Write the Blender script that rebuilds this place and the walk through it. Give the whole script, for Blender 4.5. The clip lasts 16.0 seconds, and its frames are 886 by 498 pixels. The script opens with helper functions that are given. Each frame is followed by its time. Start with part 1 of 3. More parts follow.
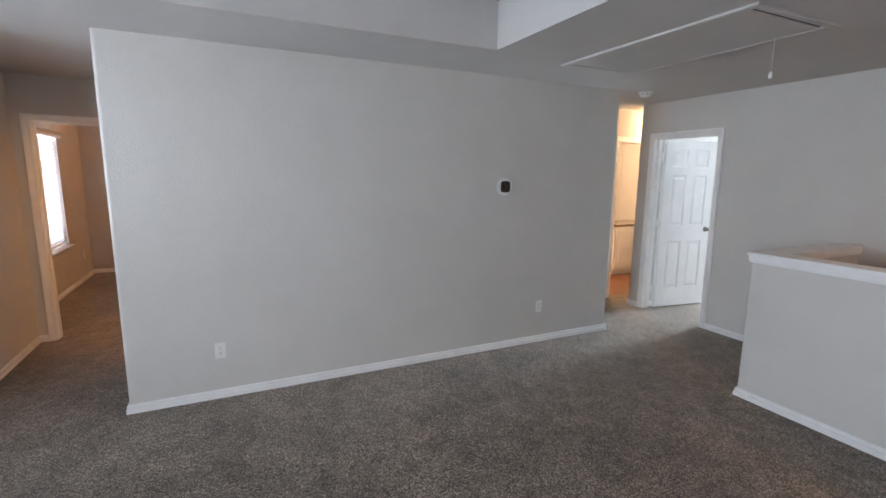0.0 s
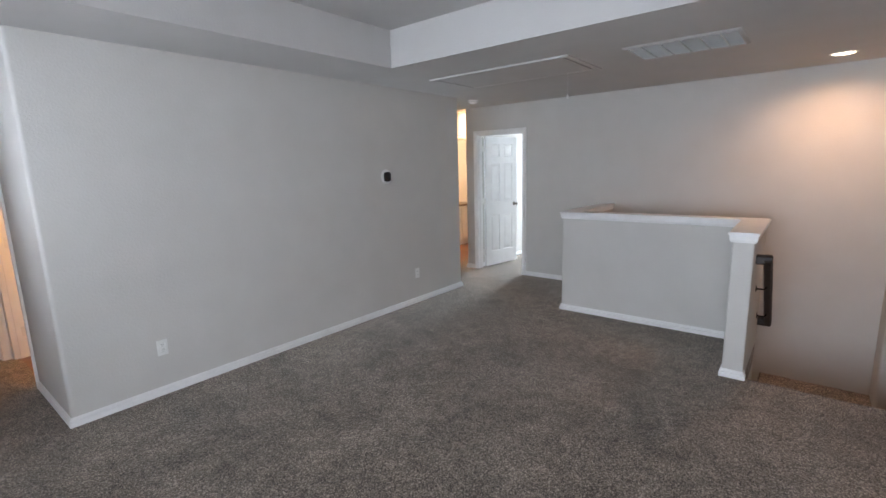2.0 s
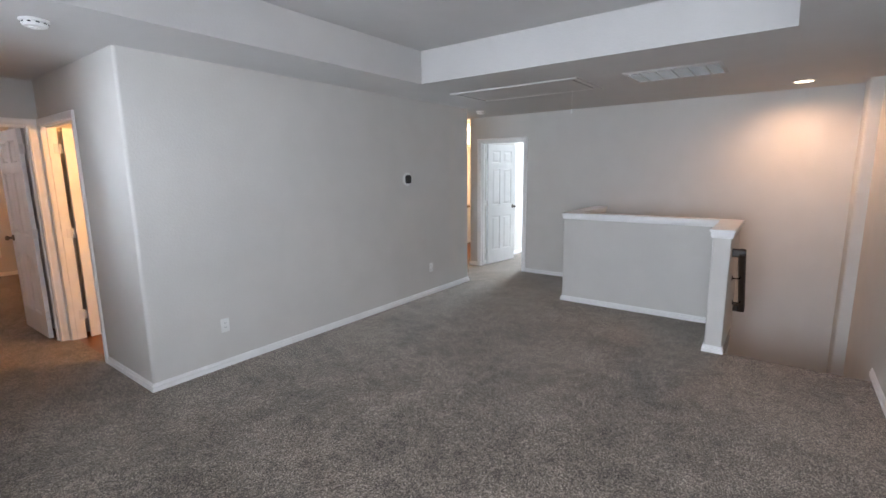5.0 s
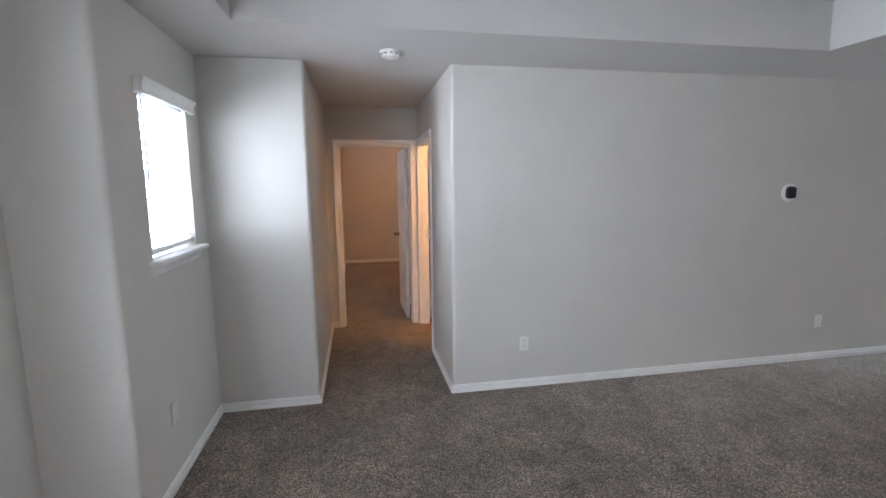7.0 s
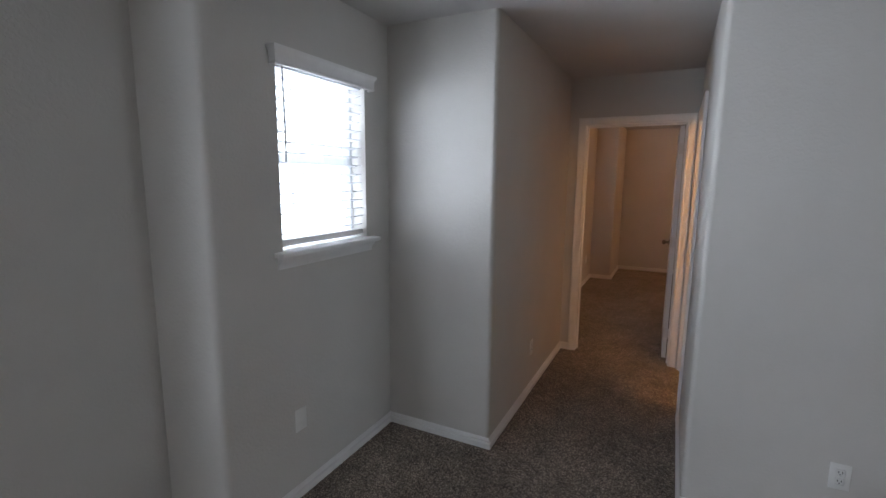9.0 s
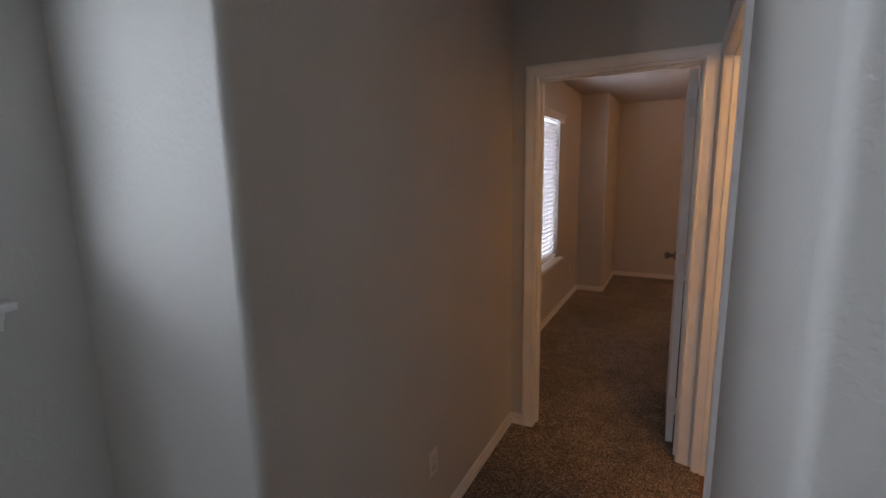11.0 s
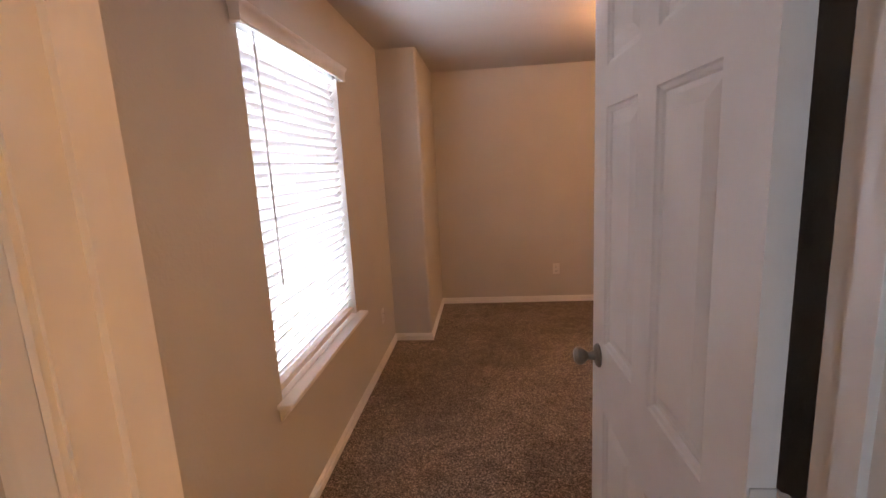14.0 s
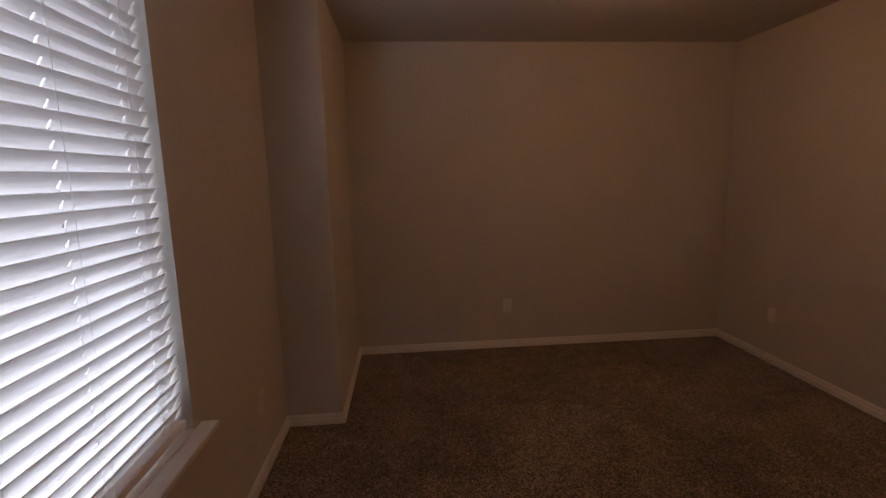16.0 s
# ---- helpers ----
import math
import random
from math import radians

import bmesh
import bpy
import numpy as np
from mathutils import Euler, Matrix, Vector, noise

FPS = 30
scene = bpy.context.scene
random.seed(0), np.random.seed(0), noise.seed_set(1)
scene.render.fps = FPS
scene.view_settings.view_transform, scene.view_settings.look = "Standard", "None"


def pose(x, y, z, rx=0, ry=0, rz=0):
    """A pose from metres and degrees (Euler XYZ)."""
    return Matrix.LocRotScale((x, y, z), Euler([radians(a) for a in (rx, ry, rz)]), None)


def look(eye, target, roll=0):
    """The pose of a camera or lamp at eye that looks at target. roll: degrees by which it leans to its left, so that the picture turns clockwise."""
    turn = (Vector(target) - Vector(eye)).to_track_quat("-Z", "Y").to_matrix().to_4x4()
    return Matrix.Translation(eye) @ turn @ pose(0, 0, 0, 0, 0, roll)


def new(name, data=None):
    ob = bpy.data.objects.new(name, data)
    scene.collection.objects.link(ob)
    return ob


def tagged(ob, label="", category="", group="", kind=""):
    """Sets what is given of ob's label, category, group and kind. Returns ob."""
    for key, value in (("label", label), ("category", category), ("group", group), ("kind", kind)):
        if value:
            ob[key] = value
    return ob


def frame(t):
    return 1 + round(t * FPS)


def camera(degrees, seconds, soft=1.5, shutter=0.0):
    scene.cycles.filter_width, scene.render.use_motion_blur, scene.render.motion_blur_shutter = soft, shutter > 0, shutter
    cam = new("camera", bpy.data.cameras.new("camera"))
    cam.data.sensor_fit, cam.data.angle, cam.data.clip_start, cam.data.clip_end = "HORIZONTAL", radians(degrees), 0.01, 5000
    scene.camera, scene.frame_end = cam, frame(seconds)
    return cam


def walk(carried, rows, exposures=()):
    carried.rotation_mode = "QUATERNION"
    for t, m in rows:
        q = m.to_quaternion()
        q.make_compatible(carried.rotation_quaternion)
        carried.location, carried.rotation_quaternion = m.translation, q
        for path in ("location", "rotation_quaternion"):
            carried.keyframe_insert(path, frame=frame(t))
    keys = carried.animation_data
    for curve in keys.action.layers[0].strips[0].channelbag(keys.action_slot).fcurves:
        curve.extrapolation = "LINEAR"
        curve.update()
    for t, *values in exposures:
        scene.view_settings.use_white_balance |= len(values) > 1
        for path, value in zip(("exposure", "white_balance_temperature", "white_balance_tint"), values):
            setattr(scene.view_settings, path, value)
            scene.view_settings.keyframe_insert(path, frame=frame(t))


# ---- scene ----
cam = camera(88.2, 16.0)
PATH = [
    (0, (0.717, -3.462, 1.611), (1.565, -1.679, 1.287), 0.6),
    (0.5, (0.412, -3.432, 1.613), (1.604, -1.859, 1.29), -0.8),
    (1, (0.157, -3.51, 1.604), (1.492, -2.064, 1.249), -1.0),
    (1.5, (-0.199, -3.511, 1.6), (1.235, -2.164, 1.242), 0.6),
    (2, (-0.53, -3.592, 1.597), (0.997, -2.35, 1.242), -1.6),
    (2.5, (-0.848, -3.648, 1.602), (0.657, -2.392, 1.207), -0.7),
    (3, (-1.132, -3.647, 1.607), (0.473, -2.507, 1.257), -0.3),
    (3.2, (-1.221, -3.631, 1.606), (0.399, -2.51, 1.263), -0.5),
    (5.3, (-1.211, -3.622, 1.597), (0.347, -2.413, 1.264), -0.7),
    (5.5, (-1.186, -3.623, 1.596), (0.275, -2.298, 1.263), -2.1),
    (6, (-0.997, -3.572, 1.599), (0.164, -1.979, 1.261), 0.5),
    (6.5, (-0.82, -3.451, 1.591), (0.012, -1.655, 1.303), 0.0),
    (7, (-0.632, -3.284, 1.594), (-0.27, -1.337, 1.319), -0.6),
    (7.5, (-0.444, -3.121, 1.574), (-0.705, -1.164, 1.256), -0.6),
    (8, (-0.308, -2.903, 1.569), (-0.983, -1.044, 1.269), -0.5),
    (8.2, (-0.253, -2.811, 1.574), (-0.971, -0.968, 1.274), -0.1),
    (10.3, (0.024, -1.185, 1.561), (-1.07, 0.463, 1.267), 0.0),
    (10.5, (-0.03, -1.01, 1.568), (-1.09, 0.661, 1.275), -0.7),
    (11, (-0.093, -0.628, 1.549), (-1.002, 1.122, 1.215), -1.0),
    (11.5, (-0.13, -0.274, 1.55), (-0.882, 1.553, 1.237), -0.8),
    (12, (-0.212, 0.075, 1.553), (-0.812, 1.957, 1.241), -0.7),
    (12.5, (-0.304, 0.424, 1.538), (-0.682, 2.366, 1.248), -1.9),
    (13, (-0.333, 0.789, 1.543), (-0.647, 2.738, 1.222), -2.1),
    (13.5, (-0.368, 1.179, 1.507), (-0.563, 3.142, 1.173), -2.2),
    (14, (-0.393, 1.531, 1.507), (-0.591, 3.488, 1.148), -3.0),
    (14.5, (-0.372, 1.869, 1.529), (-0.697, 3.814, 1.194), -2.5),
    (15, (-0.428, 2.214, 1.505), (-0.662, 4.177, 1.201), -2.0),
    (15.5, (-0.477, 2.509, 1.49), (-0.559, 4.477, 1.142), -1.5),
    (16, (-0.506, 2.755, 1.44), (-0.345, 4.723, 1.124), -1.3),
]
walk(cam, [(t, look(*p)) for t, *p in PATH], exposures=[(0, -0.1, 6500, 15), (1, -0.25, 6500, 15), (3, -0.08, 6500, 15), (6.5, -0.05, 6500, 15), (7.3, -0.2, 6500, 15), (8.2, -0.5, 6500, 15), (10.3, -1.6, 6500, 15), (11, -1.3, 6500, 15), (12, -0.45, 6500, 15), (13, -0.25, 6500, 15), (13.5, -0.32, 6500, 15), (14, -0.12, 6500, 15), (14.5, -0.5, 6500, 15), (15, -0.95, 6500, 15), (15.5, -1.5, 6500, 15), (16, -1.85, 6500, 15)])


# ---- light ----
world = bpy.data.worlds.new("sky")
scene.world = world
world.use_nodes = True
sky = world.node_tree.nodes.new("ShaderNodeTexSky")
sky.sky_type, sky.sun_disc = "NISHITA", False
sky.sun_elevation, sky.sun_rotation = radians(40), radians(100)
world.node_tree.links.new(sky.outputs[0], world.node_tree.nodes["Background"].inputs[0])
world.node_tree.nodes["Background"].inputs[1].default_value = 0.12

SKY_COLOUR = (0.75, 0.875, 1.0)


def area(name, m, sx, sy, watts, colour):
    d = bpy.data.lights.new(name, "AREA")
    d.shape, d.size, d.size_y, d.energy, d.color = "RECTANGLE", sx, sy, watts, colour
    ob = new(name, d)
    ob.matrix_world = m
    return ob


def bulb(name, x, y, z, watts, colour, size=0.08):
    d = bpy.data.lights.new(name, "POINT")
    d.energy, d.color, d.shadow_soft_size = watts, colour, size
    ob = new(name, d)
    ob.location = (x, y, z)
    return ob


# daylight in the openings: a wide window behind the start, the small loft window, the bedroom window, the far room
area("daylight_loft", pose(-2.21, -3.30, 1.35, 0, -90, 0), 1.9, 2.0, 200, SKY_COLOUR)
area("daylight_window", pose(-1.83, -0.495, 1.66, 0, -90, 0), 1.3, 0.94, 108, SKY_COLOUR)
area("daylight_bedroom", pose(-1.44, 3.69, 1.34, 0, -90, 0), 2.3, 2.3, 430, (0.86, 0.91, 1.0))
area("daylight_far_room", pose(8.07, 0.01, 1.3, 0, 90, 0), 1.7, 0.86, 175, (0.72, 0.88, 1.0))
# lamps that are switched on
can = bpy.data.lights.new("can_light", "SPOT")
can.energy, can.color, can.spot_size, can.spot_blend, can.shadow_soft_size = 98, (1.0, 0.60, 0.36), radians(168), 1.0, 0.06
new("can_light", can).matrix_world = pose(4.74, -3.68, 2.425)
bulb("bedroom_bulb", 0.73, 4.75, 2.27, 44, (1.0, 0.45, 0.155), 0.12)
bulb("bathroom_bulb", 0.80, 0.50, 2.1, 80, (1.0, 0.50, 0.155), 0.2)
bulb("second_bathroom_bulb", 6.0, 2.0, 2.1, 130, (1.0, 0.68, 0.40), 0.12)
# unseen source, added for the warm light on the corridor walls
bulb("assumed_corridor_bulb", 5.85, 0.76, 2.27, 22, (1.0, 0.66, 0.36), 0.08)


# ---- materials ----
def material(name, base, rough=0.6, metal=0.0, second=None, scale=8.0, amount=1.0, bump=0.0, bump_scale=200.0, bump_detail=2.0,
             bump_distance=0.002, translucent=0.0, splatter=False):
    """Principled, with its base colour wandering between two tones at a large and a fine scale, and a fine relief."""
    m = bpy.data.materials.new(name)
    m.use_nodes = True
    nt = m.node_tree
    n, l = nt.nodes, nt.links
    bsdf = n["Principled BSDF"]
    bsdf.inputs["Roughness"].default_value, bsdf.inputs["Metallic"].default_value = rough, metal
    co = n.new("ShaderNodeTexCoord")
    second = second or tuple(c * 0.93 for c in base)
    big, fine = n.new("ShaderNodeTexNoise"), n.new("ShaderNodeTexNoise")
    big.inputs["Scale"].default_value, big.inputs["Detail"].default_value = scale * 0.15, 3
    fine.inputs["Scale"].default_value, fine.inputs["Detail"].default_value = scale, 4
    for t in (big, fine):
        l.new(co.outputs["Object"], t.inputs["Vector"])
    add = n.new("ShaderNodeMath")
    add.operation = "ADD"
    l.new(big.outputs[0], add.inputs[0])
    l.new(fine.outputs[0], add.inputs[1])
    ramp = n.new("ShaderNodeMapRange")
    ramp.inputs[1].default_value, ramp.inputs[2].default_value = 0.75, 1.25
    ramp.inputs[4].default_value = amount
    l.new(add.outputs[0], ramp.inputs[0])
    mix = n.new("ShaderNodeMix")
    mix.data_type = "RGBA"
    mix.inputs[6].default_value, mix.inputs[7].default_value = (*base, 1), (*second, 1)
    l.new(ramp.outputs[0], mix.inputs[0])
    colour = mix.outputs[2]
    l.new(colour, bsdf.inputs["Base Color"])
    if bump:
        rel, b = n.new("ShaderNodeTexNoise"), n.new("ShaderNodeBump")
        rel.inputs["Scale"].default_value, rel.inputs["Detail"].default_value = bump_scale, bump_detail
        l.new(co.outputs["Object"], rel.inputs["Vector"])
        b.inputs["Strength"].default_value, b.inputs["Distance"].default_value = bump, bump_distance
        if splatter:
            # sprayed drywall texture: flat ground with raised, soft-edged drops
            drops = n.new("ShaderNodeMapRange")
            drops.interpolation_type = "SMOOTHSTEP"
            drops.inputs[1].default_value, drops.inputs[2].default_value = 0.47, 0.62
            l.new(rel.outputs[0], drops.inputs[0])
            l.new(drops.outputs[0], b.inputs["Height"])
            bsdf.inputs["Specular IOR Level"].default_value = 0.3
        else:
            l.new(rel.outputs[0], b.inputs["Height"])
        l.new(b.outputs[0], bsdf.inputs["Normal"])
    if translucent:
        tr, sh = n.new("ShaderNodeBsdfTranslucent"), n.new("ShaderNodeMixShader")
        tr.inputs[0].default_value = (*base, 1)
        sh.inputs[0].default_value = translucent
        l.new(bsdf.outputs[0], sh.inputs[1])
        l.new(tr.outputs[0], sh.inputs[2])
        l.new(sh.outputs[0], n["Material Output"].inputs[0])
    return m


def carpet_material():
    """Short twisted pile: tufts of several greys and browns, clumped, trodden into lighter and darker patches."""
    m = bpy.data.materials.new("carpet")
    m.use_nodes = True
    n, l = m.node_tree.nodes, m.node_tree.links
    bsdf = n["Principled BSDF"]
    bsdf.inputs["Roughness"].default_value = 0.95
    bsdf.inputs["Specular IOR Level"].default_value = 0.1
    bsdf.inputs["Sheen Weight"].default_value, bsdf.inputs["Sheen Roughness"].default_value = 0.5, 0.35
    bsdf.inputs["Sheen Tint"].default_value = (0.9, 0.84, 0.78, 1)
    co = n.new("ShaderNodeTexCoord")

    def noise_node(scale, detail, rough=0.5, warp=0.0):
        t = n.new("ShaderNodeTexNoise")
        t.inputs["Scale"].default_value, t.inputs["Detail"].default_value, t.inputs["Roughness"].default_value = scale, detail, rough
        t.inputs["Distortion"].default_value = warp
        l.new(co.outputs["Object"], t.inputs["Vector"])
        return t.outputs[0]

    def tufts(scale):
        t, sep = n.new("ShaderNodeTexVoronoi"), n.new("ShaderNodeSeparateColor")
        t.inputs["Scale"].default_value = scale
        l.new(co.outputs["Object"], t.inputs["Vector"])
        l.new(t.outputs["Color"], sep.inputs[0])
        return sep.outputs[0], t.outputs["Distance"]

    def blend(a, b, f):
        mix = n.new("ShaderNodeMix")
        mix.inputs[0].default_value = f
        l.new(a, mix.inputs[2])
        l.new(b, mix.inputs[3])
        return mix.outputs[0]

    def span(value, lo, hi, a, b):
        r = n.new("ShaderNodeMapRange")
        for k, v in enumerate((lo, hi, a, b)):
            r.inputs[k + 1].default_value = v
        l.new(value, r.inputs[0])
        return r.outputs[0]

    small, dome = tufts(250)
    clump, _ = tufts(125)
    tone = blend(blend(small, clump, 0.45), span(noise_node(120, 5, 0.75), 0.3, 0.7, 0.0, 1.0), 0.42)
    ramp = n.new("ShaderNodeValToRGB")
    e = ramp.color_ramp.elements
    e[0].position, e[0].color = 0.22, (0.034, 0.028, 0.023, 1)
    e[1].position, e[1].color = 0.80, (0.52, 0.43, 0.36, 1)
    mid = ramp.color_ramp.elements.new(0.5)
    mid.color = (0.148, 0.117, 0.093, 1)
    l.new(tone, ramp.inputs[0])
    trodden = blend(noise_node(1.6, 5, 0.65, 0.6), noise_node(8.0, 4, 0.6, 0.4), 0.4)
    sw = span(trodden, 0.38, 0.62, 0.68, 1.33)
    mul = n.new("ShaderNodeMix")
    mul.data_type, mul.blend_type = "RGBA", "MULTIPLY"
    mul.inputs[0].default_value = 1
    l.new(ramp.outputs[0], mul.inputs[6])
    l.new(sw, mul.inputs[7])
    l.new(mul.outputs[2], bsdf.inputs["Base Color"])
    b = n.new("ShaderNodeBump")
    b.inputs["Strength"].default_value, b.inputs["Distance"].default_value = 0.45, 0.005
    l.new(blend(tone, dome, 0.3), b.inputs["Height"])
    l.new(b.outputs[0], bsdf.inputs["Normal"])
    return m


def glass_material():
    m = bpy.data.materials.new("glass")
    m.use_nodes = True
    b = m.node_tree.nodes["Principled BSDF"]
    b.inputs["Transmission Weight"].default_value, b.inputs["Roughness"].default_value, b.inputs["IOR"].default_value = 1.0, 0.0, 1.45
    return m


def glow_material(name, colour, strength):
    m = bpy.data.materials.new(name)
    m.use_nodes = True
    b = m.node_tree.nodes["Principled BSDF"]
    b.inputs["Base Color"].default_value = (0.9, 0.88, 0.84, 1)
    b.inputs["Emission Color"].default_value, b.inputs["Emission Strength"].default_value = (*colour, 1), strength
    return m


PAINT = material("wall_paint", (0.60, 0.575, 0.54), 0.85, second=(0.565, 0.54, 0.505), scale=3, bump=0.22, bump_scale=66, bump_detail=1.5, bump_distance=0.0017, splatter=True)
CEIL = material("ceiling_paint", (0.56, 0.54, 0.52), 0.88, second=(0.53, 0.51, 0.49), scale=3, bump=0.22, bump_scale=66, bump_detail=1.5, bump_distance=0.0017, splatter=True)
TRIM = material("white_trim_paint", (0.84, 0.825, 0.81), 0.35, second=(0.76, 0.745, 0.73), scale=9, bump=0.06, bump_scale=120)
# near-black colour for the shade inside the grille and round the hatch panel
RECESS_SHADE = material("recess_shade", (0.05, 0.048, 0.045), 0.8)
DOOR = material("white_door_paint", (0.84, 0.835, 0.83), 0.38, second=(0.76, 0.755, 0.75), scale=6, bump=0.08, bump_scale=160)
PLASTIC = material("white_plastic", (0.78, 0.77, 0.74), 0.35, scale=20)
# near-black colour for the shade inside outlet and alarm slots
SLOT_SHADE = material("slot_shade", (0.05, 0.05, 0.05), 0.5)
BLIND = material("blind_slat_vinyl", (0.82, 0.82, 0.83), 0.45, second=(0.78, 0.78, 0.79), scale=12, translucent=0.20)
CORD = material("blind_cord", (0.85, 0.85, 0.85), 0.7, scale=40, translucent=0.6)
WAND = material("blind_wand_plastic", (0.62, 0.62, 0.62), 0.25, scale=20)
NICKEL = material("satin_nickel", (0.24, 0.22, 0.195), 0.33, metal=1.0, scale=60)
HINGE = material("painted_hinge_metal", (0.74, 0.73, 0.71), 0.4, scale=40)
BLACK_WOOD = material("black_stained_wood", (0.016, 0.012, 0.010), 0.45, second=(0.03, 0.02, 0.014), scale=25, bump=0.1, bump_scale=90)
BLACK_GLASS = material("black_glossy_plastic", (0.008, 0.008, 0.009), 0.12)
VINYL_FLOOR = material("brown_wood_floor", (0.20, 0.075, 0.03), 0.35, second=(0.12, 0.045, 0.018), scale=14, bump=0.1, bump_scale=60)
COUNTER = material("brown_stone_counter", (0.28, 0.2, 0.13), 0.2, second=(0.16, 0.11, 0.07), scale=60)
VINYL = material("white_window_vinyl", (0.80, 0.81, 0.82), 0.4, scale=20, translucent=0.25)
GROUND = material("dry_lawn", (0.10, 0.11, 0.05), 0.9, second=(0.16, 0.14, 0.08), scale=1.5, bump=0.4, bump_scale=30)
CARPET = carpet_material()
GLASS = glass_material()
LAMP_GLASS = glow_material("lit_lamp_glass", (1.0, 0.72, 0.42), 6.0)
CAN_GLASS = glow_material("lit_downlight_lens", (1.0, 0.80, 0.58), 9.0)


# ---- mesh helpers ----
def link(name, bm, mat, parent=None, smooth=False):
    me = bpy.data.meshes.new(name)
    bmesh.ops.recalc_face_normals(bm, faces=bm.faces[:])
    bm.to_mesh(me)
    bm.free()
    me.materials.append(mat)
    if smooth:
        for p in me.polygons:
            p.use_smooth = True
        me.set_sharp_from_angle(angle=radians(35))
    ob = new(name, me)
    if parent is not None:
        ob.parent = parent
    return ob


def part(name, bm, mat, parent, label="", smooth=False):
    return tagged(link(name, bm, mat, parent, smooth), label)


def setting(name, bm, mat, label, category, smooth=False):
    return tagged(link(name, bm, mat, None, smooth), label, category, "", "structure")


def empty(name, m, label, category, group="", kind=""):
    ob = new(name)
    ob.empty_display_size = 0.05
    ob.matrix_world = m
    return tagged(ob, label, category, group, kind)


def box(bm, x0, x1, y0, y1, z0, z1):
    v = [bm.verts.new(p) for p in ((x0, y0, z0), (x1, y0, z0), (x1, y1, z0), (x0, y1, z0), (x0, y0, z1), (x1, y0, z1), (x1, y1, z1), (x0, y1, z1))]
    for f in ((3, 2, 1, 0), (4, 5, 6, 7), (0, 1, 5, 4), (1, 2, 6, 5), (2, 3, 7, 6), (3, 0, 4, 7)):
        bm.faces.new([v[i] for i in f])
    return v


def rbox(bm, x0, x1, y0, y1, z0, z1, r=0.003, seg=2):
    """A box with all edges rounded."""
    v = box(bm, x0, x1, y0, y1, z0, z1)
    edges = {e for q in v for e in q.link_edges}
    bmesh.ops.bevel(bm, geom=list(edges), offset=r, segments=seg, affect="EDGES", profile=0.5)


def prism(bm, pts, z0, z1):
    """An upright prism over a plan outline; a point with a third number has its corner rounded by that radius."""
    out = []
    k = len(pts)
    for i, p in enumerate(pts):
        if len(p) == 2:
            out.append(p)
            continue
        c, r = Vector(p[:2]), p[2]
        a = (Vector(pts[i - 1][:2]) - c).normalized()
        b = (Vector(pts[(i + 1) % k][:2]) - c).normalized()
        o = c + (a + b) * r
        for s in range(7):
            w = s / 6 * math.pi / 2
            d = -b * math.cos(w) - a * math.sin(w)
            q = o + d * r
            out.append((q.x, q.y))
    lo = [bm.verts.new((x, y, z0)) for x, y in out]
    hi = [bm.verts.new((x, y, z1)) for x, y in out]
    bm.faces.new(lo[::-1])
    bm.faces.new(hi)
    for i in range(len(out)):
        j = (i + 1) % len(out)
        bm.faces.new((lo[i], lo[j], hi[j], hi[i]))


def sweep(bm, pts, up, profile, closed=False):
    """A moulding: profile points (u, v) carried along pts with mitred corners; v runs along up, u along direction x up."""
    pts, up = [Vector(p) for p in pts], Vector(up)
    k = len(pts)
    rings = []
    for i, p in enumerate(pts):
        ds = []
        if closed or i > 0:
            ds.append((p - pts[i - 1]).normalized())
        if closed or i < k - 1:
            ds.append((pts[(i + 1) % k] - p).normalized())
        sides = [d.cross(up) for d in ds]
        side = sum(sides, Vector()).normalized()
        side /= max(0.3, side.dot(sides[0]))
        rings.append([bm.verts.new(p + side * u + up * v) for u, v in profile])
    for i in range(k if closed else k - 1):
        a, b = rings[i], rings[(i + 1) % k]
        for j in range(len(profile)):
            q = (j + 1) % len(profile)
            bm.faces.new((a[j], a[q], b[q], b[j]))
    if not closed:
        bm.faces.new(rings[0][::-1])
        bm.faces.new(rings[-1])


def lathe(bm, profile, m=Matrix(), n=24):
    """A turned shape about z from (radius, height) points."""
    rings = []
    for r, h in profile:
        if r < 1e-5:
            rings.append([bm.verts.new(m @ Vector((0, 0, h)))])
        else:
            rings.append([bm.verts.new(m @ Vector((r * math.cos(2 * math.pi * i / n), r * math.sin(2 * math.pi * i / n), h))) for i in range(n)])
    for a, b in zip(rings, rings[1:]):
        for i in range(n):
            j = (i + 1) % n
            if len(a) == 1 and len(b) == 1:
                continue
            if len(a) == 1:
                bm.faces.new((a[0], b[i], b[j]))
            elif len(b) == 1:
                bm.faces.new((a[i], a[j], b[0]))
            else:
                bm.faces.new((a[i], a[j], b[j], b[i]))
    if len(rings[0]) > 1:
        bm.faces.new(rings[0][::-1])
    if len(rings[-1]) > 1:
        bm.faces.new(rings[-1])


